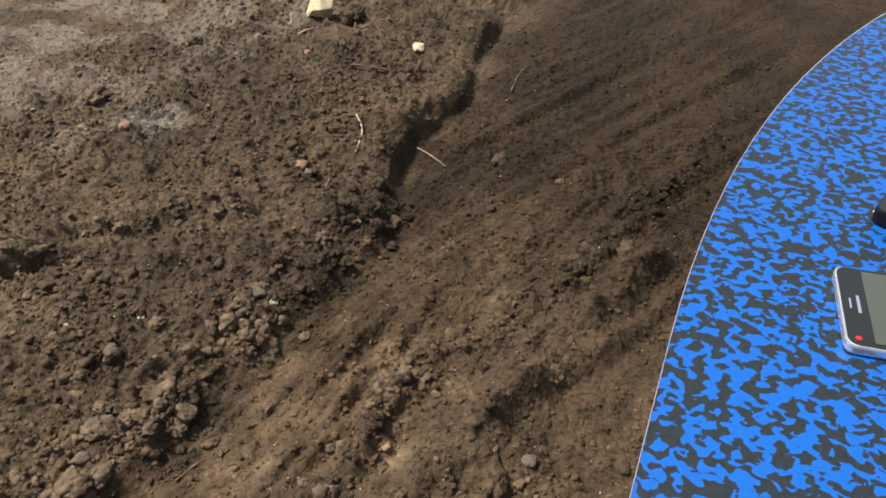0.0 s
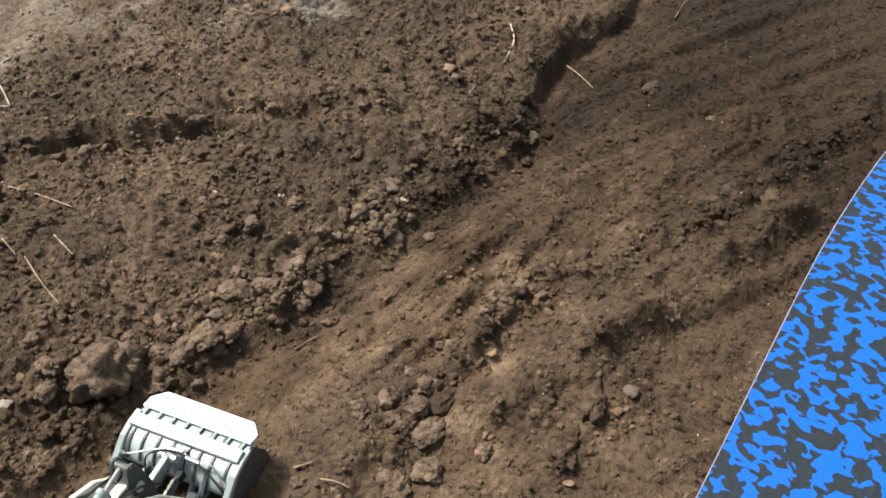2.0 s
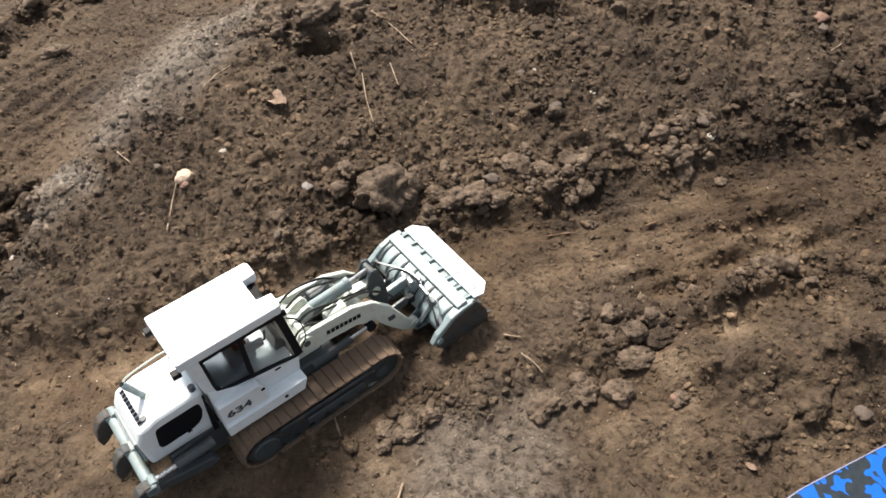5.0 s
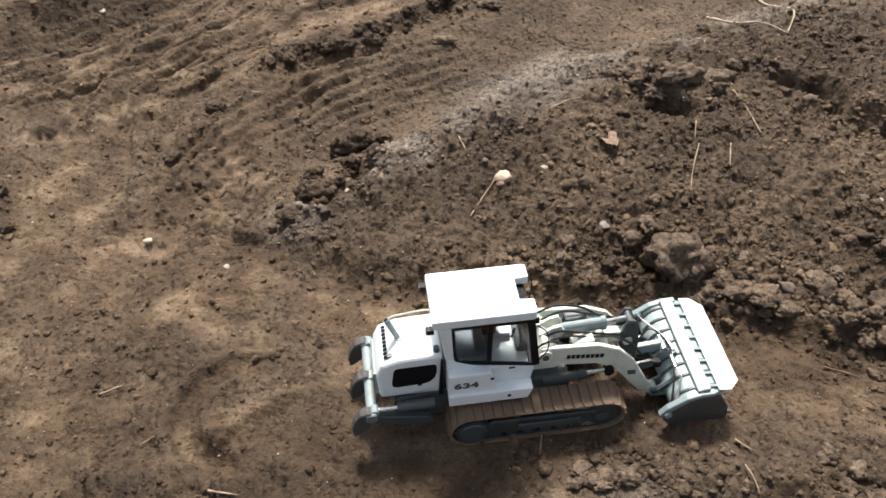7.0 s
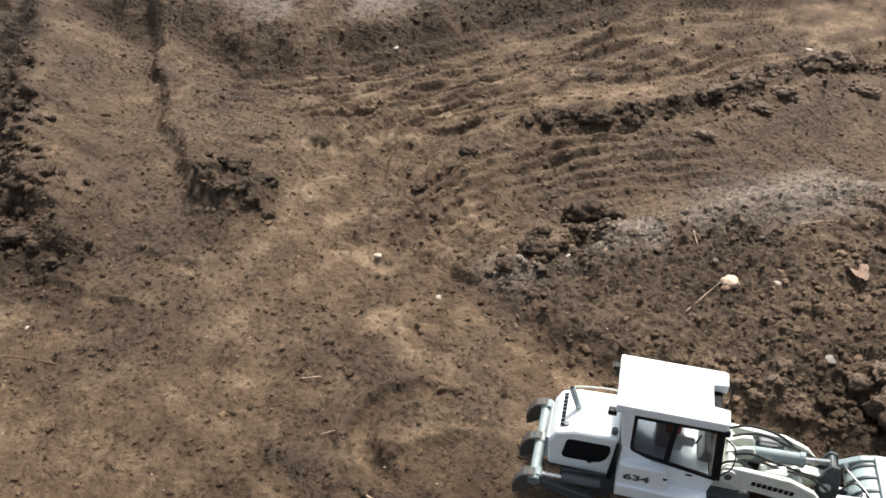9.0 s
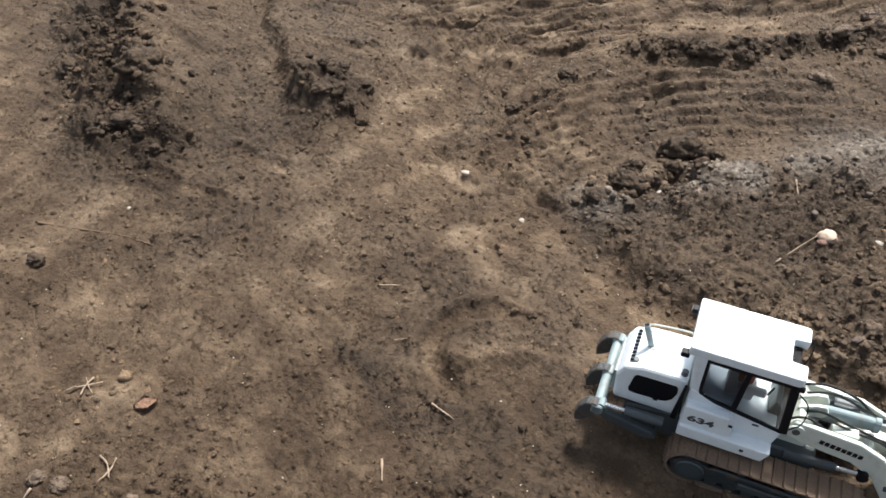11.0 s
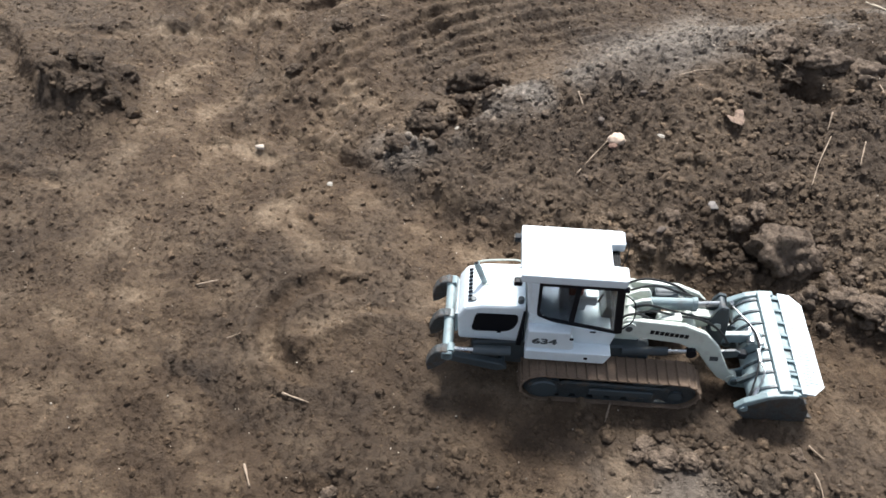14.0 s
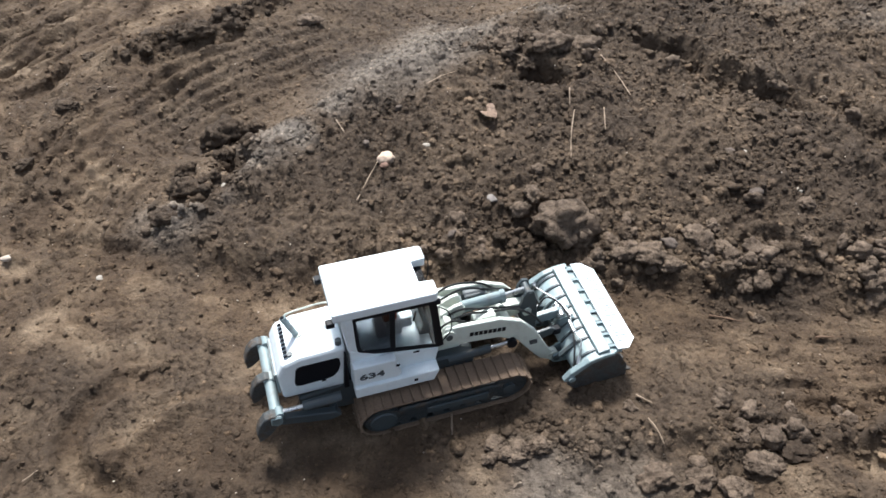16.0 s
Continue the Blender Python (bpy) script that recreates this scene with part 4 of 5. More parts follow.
# grille slots and rear lettering as bars
for k in range(9):
    y = -0.032 + k * 0.008
    part("grille_bar", slab([(-0.2065, 0.1555), (-0.2120, 0.1532), (-0.2115, 0.1519), (-0.2060, 0.1542)], y - 0.0021, y + 0.0021), BLACK, hood, "black letter bar on the hood" if k == 0 else "")
part("radiator_grille", block((-0.2285, -0.038, 0.084), (-0.2245, 0.038, 0.126), 0.001), GREY, hood, "blue-grey radiator grille")
for k in range(8):
    z = 0.088 + k * 0.0048
    part("grille_slat", block((-0.2300, -0.036, z), (-0.2284, 0.036, z + 0.0020)), DARKGREY, hood)
# exhaust, filler cap and rail
stack = part("exhaust", rod((-0.186, 0.002, 0.150), (-0.203, 0.0085, 0.190), 0.0045, 16), PALEGREY, hood, "slanting pale grey exhaust pipe")
part("exhaust_mouth", rod((-0.2026, 0.0083, 0.1890), (-0.2033, 0.0086, 0.1908), 0.0035, 14), BLACK, stack)
part("exhaust_collar", rod((-0.187, 0.0022, 0.1545), (-0.1878, 0.0026, 0.1575), 0.0068, 16), CREAM, stack)
part("filler_cap", rod((-0.203, -0.030, 0.150), (-0.2036, -0.030, 0.1555), 0.0042, 14), DARKGREY, hood, "small dark filler cap")
part("hand_rail", pipe([(-0.134, 0.042, 0.160), (-0.138, 0.043, 0.168), (-0.160, 0.043, 0.168), (-0.196, 0.042, 0.163), (-0.203, 0.041, 0.153)], 0.0014, 7), CREAM, hood, "white hand rail")
part("air_intake", rod((-0.136, -0.036, 0.158), (-0.136, -0.036, 0.168), 0.0045, 14), DARKGREY, hood)

hood.matrix_basis = Matrix.Translation((-0.010, 0, 0)) @ Matrix.Diagonal((0.94, 0.82, 1.03, 1))

# --- rear ripper
ripper = part("ripper", rod((-0.246, -0.066, 0.088), (-0.246, 0.066, 0.088), 0.0085, 18), GREY, loader, "blue-grey rear ripper beam")
for side in (-1, 1):
    y = side * 0.056
    b = slab([(-0.150, 0.056), (-0.168, 0.050), (-0.246, 0.070), (-0.256, 0.082), (-0.256, 0.094), (-0.244, 0.096), (-0.235, 0.084), (-0.158, 0.068)], y - 0.005, y + 0.005, 0.0015)
    part("ripper_arm", b, DARKGREY, ripper)
    cyl = part("ripper_cylinder", rod((-0.148, y, 0.098), (-0.206, y, 0.096), 0.0068, 14), DARKGREY, ripper, "dark grey hydraulic cylinder")
    part("piston_rod", rod((-0.206, y, 0.096), (-0.240, y, 0.0955), 0.0030, 10), STEEL, cyl, "bright steel piston rod")
    part("cylinder_eye", rod((-0.241, y - 0.006, 0.0955), (-0.241, y + 0.006, 0.0955), 0.0062, 12), GREY, cyl)
part("cross_tube", rod((-0.160, -0.058, 0.060), (-0.160, 0.058, 0.060), 0.006, 12), DARKGREY, ripper)
tooth = None
for y in (-0.058, 0.0, 0.058):
    o = [(-0.238, 0.096), (-0.252, 0.101), (-0.264, 0.096), (-0.273, 0.083), (-0.279, 0.062), (-0.277, 0.044), (-0.266, 0.050), (-0.256, 0.060), (-0.250, 0.070), (-0.243, 0.078)]
    if tooth is None:
        tooth = part("ripper_tooth", slab(o, -0.0068, 0.0068, 0.0014), TEETH, ripper, "hooked muddy dark grey ripper tooth")
        tooth.matrix_basis = pose(0, y, 0)
    else:
        twin(tooth, ripper, pose(0, y, 0))
    part("tooth_bracket", block((-0.256, y - 0.008, 0.080), (-0.238, y + 0.008, 0.0985), 0.002), GREY, ripper)

ripper.matrix_basis = Matrix.Translation((-0.012, 0, -0.004)) @ Matrix.Diagonal((0.90, 1.06, 0.94, 1))

# --- lift arms
built = set(loader.children)
part("boom_mount", slab([(0.012, 0.074), (0.048, 0.074), (0.052, 0.100), (0.046, 0.136), (0.030, 0.142), (0.018, 0.120)], -0.030, 0.030, 0.002), CREAM, loader, "cream boom mounting block")
OUTLINE = [(0.026, 0.142), (0.020, 0.132), (0.024, 0.118), (0.040, 0.112), (0.100, 0.106), (0.128, 0.092), (0.150, 0.064), (0.168, 0.044), (0.184, 0.036), (0.194, 0.040), (0.193, 0.049), (0.180, 0.056), (0.170, 0.072), (0.152, 0.102), (0.128, 0.126), (0.098, 0.138)]
arm = None
for side in (-1, 1):
    y = side * 0.040
    if arm is None:
        arm = part("lift_arm", slab(OUTLINE, -0.0042, 0.0042, 0.0012), CREAM, loader, "curved cream lift arm")
        arm.matrix_basis = pose(0, y, 0)
        mine = arm
    else:
        mine = twin(arm, loader, pose(0, y, 0))
    s0, s1 = sorted((side * 0.0043, side * 0.0049))
    # the maker's name as bars
    for k in range(8):
        x = 0.058 + k * 0.0063
        part("name_bar", slab([(x, 0.1215 - 0.0006 * k), (x + 0.0049, 0.1210 - 0.0006 * k), (x + 0.0053, 0.1272 - 0.0006 * k), (x + 0.0004, 0.1277 - 0.0006 * k)], s0, s1), BLACK, mine, "black letter bar on the arm" if k == 0 else "")
    part("badge", slab([(0.147, 0.078), (0.158, 0.078), (0.156, 0.086), (0.145, 0.086)], s0, s1), DARKGREY, mine)
    part("pivot_boss", rod((0.030, -0.0075, 0.130), (0.030, 0.0075, 0.130), 0.0095, 18), CREAM, mine)
    part("pivot_pin", rod((0.030, -0.0085, 0.130), (0.030, 0.0085, 0.130), 0.0045, 12), DARKGREY, mine)
    part("end_boss", rod((0.187, -0.0065, 0.044), (0.187, 0.0065, 0.044), 0.0075, 16), CREAM, mine)
    # lift cylinder under the arm
    cyl = part("lift_cylinder", rod((0.030, side * 0.046, 0.088), (0.088, side * 0.046, 0.092), 0.0062, 14), DARKGREY, loader, "dark grey lift cylinder")
    part("piston_rod", rod((0.088, side * 0.046, 0.092), (0.116, side * 0.046, 0.094), 0.0030, 10), STEEL, cyl, "bright steel piston rod")
    part("cylinder_eye", rod((0.118, side * 0.046 - 0.006, 0.094), (0.118, side * 0.046 + 0.006, 0.094), 0.0068, 14), BLACK, cyl)
part("cross_member", rod((0.112, -0.040, 0.112), (0.112, 0.040, 0.112), 0.010, 18), CREAM, loader, "cream cross tube between the arms")
part("cross_tube", rod((0.030, -0.044, 0.130), (0.030, 0.044, 0.130), 0.005, 14), CREAM, loader)
# tilt cylinder, rocker and link
for side in (-1, 1):
    y = side * 0.010
    part("mount_ear", slab([(0.030, 0.118), (0.054, 0.132), (0.060, 0.142), (0.054, 0.152), (0.044, 0.150), (0.026, 0.140)], y - 0.0035, y + 0.0035, 0.001), CREAM, loader)
cyl = part("tilt_cylinder", rod((0.056, 0.0, 0.136), (0.112, 0.0, 0.139), 0.0085, 18), GREY, loader, "blue-grey tilt cylinder")
part("gland", rod((0.110, 0.0, 0.1388), (0.116, 0.0, 0.1394), 0.0098, 18), GREY, cyl)
part("piston_rod", rod((0.114, 0.0, 0.1392), (0.145, 0.0, 0.143), 0.0040, 12), STEEL, cyl, "bright steel piston rod")
part("cylinder_eye", rod((0.146, -0.017, 0.143), (0.146, 0.017, 0.143), 0.0050, 14), DARKGREY, cyl)
for side in (-1, 1):
    y = side * 0.013
    part("rocker", slab([(0.138, 0.142), (0.143, 0.150), (0.152, 0.148), (0.158, 0.132), (0.163, 0.104), (0.163, 0.080), (0.156, 0.074), (0.149, 0.080), (0.138, 0.108), (0.135, 0.126)], y - 0.003, y + 0.003, 0.001), DARKGREY, loader, "dark rocker plate of the bucket linkage")
part("rocker_pin", rod((0.146, -0.018, 0.116), (0.146, 0.018, 0.116), 0.0062, 14), CREAM, loader)
part("rocker_carrier", slab([(0.104, 0.108), (0.122, 0.104), (0.156, 0.112), (0.152, 0.124), (0.126, 0.126), (0.106, 0.124)], -0.009, 0.009, 0.002), CREAM, loader)
b = slab([(0.152, 0.082), (0.160, 0.074), (0.204, 0.080), (0.208, 0.090), (0.200, 0.094), (0.160, 0.090)], -0.0055, 0.0055, 0.0015)
part("bucket_link", b, GREY, loader, "blue-grey bucket link")
for side in (-1, 1):
    # dark stays and bright pins between the arms' ends
    part("arm_stay", slab([(0.150, 0.070), (0.158, 0.064), (0.186, 0.072), (0.190, 0.080), (0.182, 0.084), (0.156, 0.080)], side * 0.026 - 0.003, side * 0.026 + 0.003, 0.001), DARKGREY, loader)
    part("stay_pin", rod((0.154, side * 0.018, 0.073), (0.154, side * 0.034, 0.073), 0.0042, 12), STEEL, loader, "bright steel pin")
    part("carrier_end", rod((0.152, side * 0.0075, 0.118), (0.152, side * 0.0115, 0.118), 0.0085, 16), CREAM, loader)
    part("hydraulic_pipe", pipe([(0.040, side * 0.031, 0.126), (0.080, side * 0.031, 0.131), (0.116, side * 0.030, 0.120), (0.140, side * 0.030, 0.096)], 0.0018, 7), STEEL, loader, "bright hydraulic pipe")
part("link_pin", rod((0.203, -0.014, 0.087), (0.203, 0.014, 0.087), 0.0055, 14), STEEL, loader)
for side in (-1, 1):
    part("valve_block", block((0.066, side * 0.024 - 0.009, 0.118), (0.096, side * 0.024 + 0.009, 0.138), 0.003, 2), CREAM if side < 0 else DARKGREY, loader)
# hoses along the arms
for k, pts in enumerate(([(0.034, -0.022, 0.136), (0.060, -0.026, 0.145), (0.090, -0.022, 0.136), (0.124, -0.020, 0.130), (0.150, -0.024, 0.116), (0.170, -0.020, 0.090)],
                         [(0.034, -0.014, 0.138), (0.052, -0.018, 0.148), (0.078, -0.018, 0.142), (0.108, -0.014, 0.132), (0.134, -0.016, 0.128)],
                         [(0.020, 0.030, 0.138), (0.052, 0.034, 0.149), (0.088, 0.030, 0.146), (0.112, 0.024, 0.134), (0.146, 0.026, 0.118)],
                         [(0.030, 0.020, 0.138), (0.062, 0.020, 0.150), (0.096, 0.022, 0.140), (0.140, 0.022, 0.124), (0.172, 0.022, 0.090)],
                         [(0.026, -0.030, 0.118), (0.020, -0.036, 0.138), (0.036, -0.034, 0.146), (0.064, -0.030, 0.132)])):
    part("hose", pipe(pts, 0.0016, 7), HOSE, loader, "thin black hydraulic hose" if k == 0 else "")

ARMS = Matrix.Translation((0.012 - 0.030 * 1.09, 0, 0.022 - 0.044 * 1.30)) @ Matrix.Diagonal((1.09, 0.85, 1.30, 1))
for ob in loader.children:
    if ob not in built:
        ob.matrix_basis = ARMS @ ob.matrix_basis

# --- bucket, tipped forward: the shell's back looks up
WIDE = 0.086
bucket = empty("bucket", Matrix.Identity(4))
bucket.parent = loader
tagged(bucket, "blue-grey bucket with a slotted white spill guard")
SHELL_LINE = [(0.268, 0.003), (0.240, 0.002), (0.216, 0.006), (0.203, 0.018), (0.198, 0.034), (0.203, 0.050), (0.214, 0.062), (0.230, 0.068), (0.240, 0.069), (0.250, 0.069), (0.266, 0.066)]
line = [(v.x, v.z) for v in bend([(x, 0, z) for x, z in SHELL_LINE], 3)]


def offset(line, d):
    """The same line moved sideways by d."""
    out = []
    for i, (x, z) in enumerate(line):
        (ax, az), (bx, bz) = line[max(i - 1, 0)], line[min(i + 1, len(line) - 1)]
        k = d / math.hypot(bx - ax, bz - az)
        out.append((x + (bz - az) * k, z - (bx - ax) * k))
    return out


part("bucket_shell", slab(line + offset(line, 0.0028)[::-1], -WIDE, WIDE), PALEGREY, bucket, "curved blue-grey bucket back")
for side in (-1, 1):
    o = [(0.252, 0.0695), (0.262, 0.062), (0.280, 0.030), (0.284, 0.002), (0.200, 0.000), (0.186, 0.014), (0.180, 0.034), (0.190, 0.045), (0.214, 0.063), (0.234, 0.0690)]
    part("bucket_side", slab(o, *sorted((side * WIDE, side * (WIDE + 0.0035))), 0.0006), TEETH, bucket, "muddy dark bucket side plate")
    part("side_flange", slab([(0.176, 0.030), (0.182, 0.026), (0.192, 0.037), (0.216, 0.058), (0.236, 0.065), (0.252, 0.066), (0.252, 0.073), (0.232, 0.072), (0.212, 0.066), (0.186, 0.046)], *sorted((side * (WIDE - 0.004), side * (WIDE + 0.0055))), 0.0012), GREY, bucket, "blue-grey flange along the bucket side")
    part("side_boss", rod((0.188, side * (WIDE + 0.002), 0.034), (0.188, side * (WIDE + 0.009), 0.034), 0.0055, 10), GREY, bucket)
for y in (-0.074, -0.050, -0.030, -0.012, 0.012, 0.034, 0.056, 0.076):
    part("bucket_rib", slab(line[13:] + offset(line, -0.0024)[13:][::-1], y - 0.0016, y + 0.0016), DARKGREY, bucket)
part("top_beam", slab([(0.227, 0.067), (0.245, 0.0695), (0.245, 0.0785), (0.227, 0.0750)], -WIDE, WIDE, 0.001), GREY, bucket, "blue-grey stiffening beam")
part("cutting_edge", slab([(0.246, 0.0005), (0.286, -0.002), (0.286, 0.001), (0.252, 0.0060)], -WIDE - 0.002, WIDE + 0.002), TEETH, bucket, "worn steel cutting edge")
for k in range(8):
    y = -0.077 + k * 0.022
    part("bucket_tooth", slab([(0.274, 0.0032), (0.286, 0.0038), (0.302, -0.0014), (0.286, -0.0030), (0.274, -0.0022)], y - 0.004, y + 0.004), TEETH, bucket)
for y in (-0.0345, 0.0345):
    part("ear_pin", rod((0.186, y - 0.011, 0.022), (0.186, y + 0.011, 0.022), 0.0052, 12), DARKGREY, bucket)
    part("ear_stay", slab([(0.186, 0.034), (0.193, 0.030), (0.214, 0.056), (0.210, 0.062)], y - 0.016, y - 0.011), DARKGREY, bucket)
    for d in (-0.0072, 0.0072):
        part("bucket_ear", slab([(0.180, 0.014), (0.188, 0.010), (0.208, 0.008), (0.204, 0.050), (0.192, 0.034), (0.181, 0.028)], y + d - 0.0014, y + d + 0.0014), GREY, bucket)
for y in (-0.0105, 0.0105):
    part("link_ear", slab([(0.192, 0.056), (0.198, 0.072), (0.206, 0.078), (0.222, 0.070), (0.206, 0.054)], y - 0.0022, y + 0.0022), GREY, bucket)
# slotted white guard, between inner and outer rails
GA, GB = Vector((0.258, 0, 0.0725)), Vector((0.293, 0, 0.0660))
tilt = pose(GA.x, 0, GA.z, 0, math.degrees(math.atan2(GA.z - GB.z, GB.x - GA.x)), 0)
LEN = (GB - GA).length
guard = part("spill_guard", slab([(0.0, -WIDE), (0.007, -WIDE), (0.007, WIDE), (0.0, WIDE)], -0.0015, 0.0015, 0.0005, axis="z"), WHITE, bucket, "white spill guard with narrow slots")
guard.matrix_basis = tilt
o = [(LEN - 0.008, -WIDE + 0.014), (LEN, -WIDE + 0.016), (LEN, WIDE - 0.016), (LEN - 0.008, WIDE - 0.014)]
part("outer_rail", slab(o, -0.0015, 0.0015, 0.0005, axis="z"), WHITE, guard)
for side in (-1, 1):
    o = [(0.0068, side * WIDE), (0.018, side * WIDE), (LEN, side * (WIDE - 0.016)), (LEN - 0.008, side * (WIDE - 0.018)), (0.0068, side * (WIDE - 0.010))]
    part("end_rail", slab(o, -0.0015, 0.0015, 0.0, axis="z"), WHITE, guard)
SLATS = 32
slat = None
for k in range(SLATS):
    y = -(WIDE - 0.012) + (2 * WIDE - 0.024) * k / (SLATS - 1)
    if slat is None:
        slat = part("guard_slat", block((0.0065, -0.0014, -0.0012), (LEN - 0.0075, 0.0014, 0.0012)), WHITE, guard)
        slat.matrix_basis = pose(0, y, 0)
    else:
        twin(slat, guard, pose(0, y, 0))
for k in range(8):
    y = -0.077 + k * 0.022
    part("guard_bracket", slab([(0.240, 0.0700), (0.260, 0.0690), (0.260, 0.0720), (0.240, 0.0745)], y - 0.002, y + 0.002), GREY, bucket)
# hoses with bright couplings across the bucket's back
for k, pts in enumerate(([(0.196, 0.083, 0.048), (0.194, 0.064, 0.060), (0.206, 0.034, 0.068), (0.212, 0.012, 0.074), (0.214, -0.004, 0.078)],
                         [(0.214, -0.012, 0.078), (0.208, -0.032, 0.073), (0.212, -0.056, 0.074), (0.200, -0.081, 0.052)],
                         [(0.170, 0.016, 0.070), (0.186, 0.020, 0.092), (0.204, 0.006, 0.086), (0.210, -0.018, 0.078), (0.204, -0.052, 0.070), (0.195, -0.080, 0.046)])):
    part("bucket_hose", pipe(pts, 0.0014, 7), STEEL if k < 2 else HOSE, bucket, "braided hose over the bucket")
for p, q in (((0.197, 0.087, 0.044), (0.195, 0.077, 0.055)), ((0.212, 0.014, 0.075), (0.214, -0.014, 0.079)), ((0.209, -0.020, 0.076), (0.209, -0.040, 0.074)), ((0.203, -0.073, 0.060), (0.198, -0.086, 0.049))):
    part("hose_coupling", rod(p, q, 0.0032, 10), STEEL, bucket, "bright hose coupling")
part("valve", block((0.182, -0.026, 0.056), (0.196, -0.014, 0.068), 0.002), BLACK, bucket)

# a plain toy shape on the seat
b = block((-0.064, -0.012, 0.1482), (-0.040, 0.012, 0.180), 0.006, 2)
figure = part("toy_figure", b, FIGURE, None)
figure.matrix_world = loader.matrix_world @ UPPER
tagged(figure, "plain red toy shape on the driver's seat", "toy")

# ---------------------------------------------------------------- table with telephones
TOP = 0.60
outline = []
for k in range(40):
    a = radians(90 - 1.5 * k)
    outline.append((0.822 + 1.691 * math.cos(a), -1.457 + 1.691 * math.sin(a)))
back = [(outline[-1][0] - 0.1, -1.44), (0.70, -1.44), (0.59, -1.34)]
west = [(0.640 - 0.053 * math.cos(radians(a)), 0.181 + 0.053 * math.sin(radians(a))) for a in range(0, 91, 10)]
RIM = west + outline + back
table = tagged(empty("table", Matrix.Identity(4)), "round-edged table with a blue and dark grey camouflage top", "table")
part("tabletop", slab(RIM, TOP - 0.018, TOP, 0.0, axis="z"), BLUE, table, "blue laminate printed with dark grey blotches")
b, n = bmesh.new(), len(RIM)
mid = Vector((sum(p[0] for p in RIM) / n, sum(p[1] for p in RIM) / n))
rows = []
for grow, z in ((0.0, TOP - 0.019), (0.0010, TOP - 0.019), (0.0010, TOP + 0.0004), (-0.0004, TOP + 0.0004)):
    rows.append([b.verts.new((p[0] + (Vector(p) - mid).normalized().x * grow, p[1] + (Vector(p) - mid).normalized().y * grow, z)) for p in RIM])
for u, v in zip(rows, rows[1:] + rows[:1]):
    for j in range(n):
        b.faces.new((u[j], u[(j + 1) % n], v[(j + 1) % n], v[j]))
part("edge_band", b, EDGE, table, "pale lilac edge band")
for x, y in ((0.62, -0.25), (1.5, -0.35), (0.7, -1.1), (1.6, -1.1)):
    z = height(x, y)
    part("table_leg", rod((x, y, z - 0.02), (x, y, TOP - 0.017), 0.022, 16), DARKGREY, table, "dark grey table leg")


def telephone(name, m, label, rim, long=0.142, wide=0.0725, thick=0.0085):
    """A slab telephone lying on its back; its top end looks along +x."""
    ob = tagged(empty(name, m), label, "telephone")
    o = []
    for cx, cy, a0 in ((long / 2, wide / 2, 0), (-long / 2, wide / 2, 90), (-long / 2, -wide / 2, 180), (long / 2, -wide / 2, 270)):
        for k in range(5):
            a, r = radians(a0 + 22.5 * k), 0.0075
            o.append((cx - math.copysign(r, cx) + r * math.cos(a), cy - math.copysign(r, cy) + r * math.sin(a)))
    part("case", slab(o, 0, thick, 0.0018, 2, axis="z"), rim, ob, "bright rounded rim")
    face = [(x * 0.982, y * 0.966) for x, y in o]
    part("front_glass", slab(face, thick, thick + 0.0006, axis="z"), PHONEGLASS, ob, "dark glossy front glass")
    part("screen", block((-long / 2 + 0.017, -wide / 2 + 0.0045, thick + 0.0007), (long / 2 - 0.018, wide / 2 - 0.0045, thick + 0.0011)), SCREEN, ob, "dull grey-green screen")
    part("speaker_slot", block((long / 2 - 0.0074, -0.0055, thick + 0.0007), (long / 2 - 0.0062, 0.0055, thick + 0.0011)), EDGE, ob)
    part("name_bar", block((long / 2 - 0.0132, -0.0095, thick + 0.0007), (long / 2 - 0.0112, 0.0095, thick + 0.0011)), EDGE, ob, "silver lettering as a bar")
    return ob


PHONEGLASS = plain("phone_glass", (0.012, 0.016, 0.018), 0.06, amount=0.1)
SCREEN = plain("phone_screen", (0.055, 0.065, 0.060), 0.10, amount=0.1)
CHROME = plain("phone_rim", (0.78, 0.79, 0.80), 0.22, 0.85, amount=0.1)
REDLAMP = plain("red_spot", (0.65, 0.02, 0.03), 0.4)
phone = telephone("telephone", pose(0.909, 0.052, TOP + 0.0012, 0, 0, 96), "dark telephone with a bright rounded rim lying on the table", CHROME, 0.158, 0.0867, 0.0076)
part("red_spot", rod((0.071, 0.036, 0.0083), (0.071, 0.036, 0.0088), 0.0020, 14), REDLAMP, phone, "small red spot")
second = telephone("telephone", pose(1.033, 0.038, TOP + 0.0012, 0, 0, 70), "second black telephone with a thin silver band lying on the table", BLACK, 0.125, 0.062, 0.013)
part("silver_band", block((-0.0626, -0.0250, 0.0050), (0.0632, 0.0250, 0.0075), 0.0006), CHROME, second, "thin silver band round the case")

# ---------------------------------------------------------------- clods, stones and litter on the soil
LUMPS = []
for k in range(8):
    bm = bmesh.new()
    bmesh.ops.create_icosphere(bm, subdivisions=4, radius=1.0)
    for v in bm.verts:
        p = v.co + Vector((7.3 * k, 3.1 * k, 0))
        v.co *= 1 + 0.48 * noise.noise(p * 1.1) + 0.34 * noise.noise(p * 2.3) + 0.24 * abs(noise.noise(p * 4.6)) + 0.16 * noise.noise(p * 8.7) + 0.09 * noise.noise(p * 17)
        v.co.z *= 0.8
    me = bpy.data.meshes.new("soil_clod")
    bm.to_mesh(me)
    bm.free()
    me.polygons.foreach_set("use_smooth", np.full(len(me.polygons), True))
    LUMPS.append(me)
PEBBLES = []
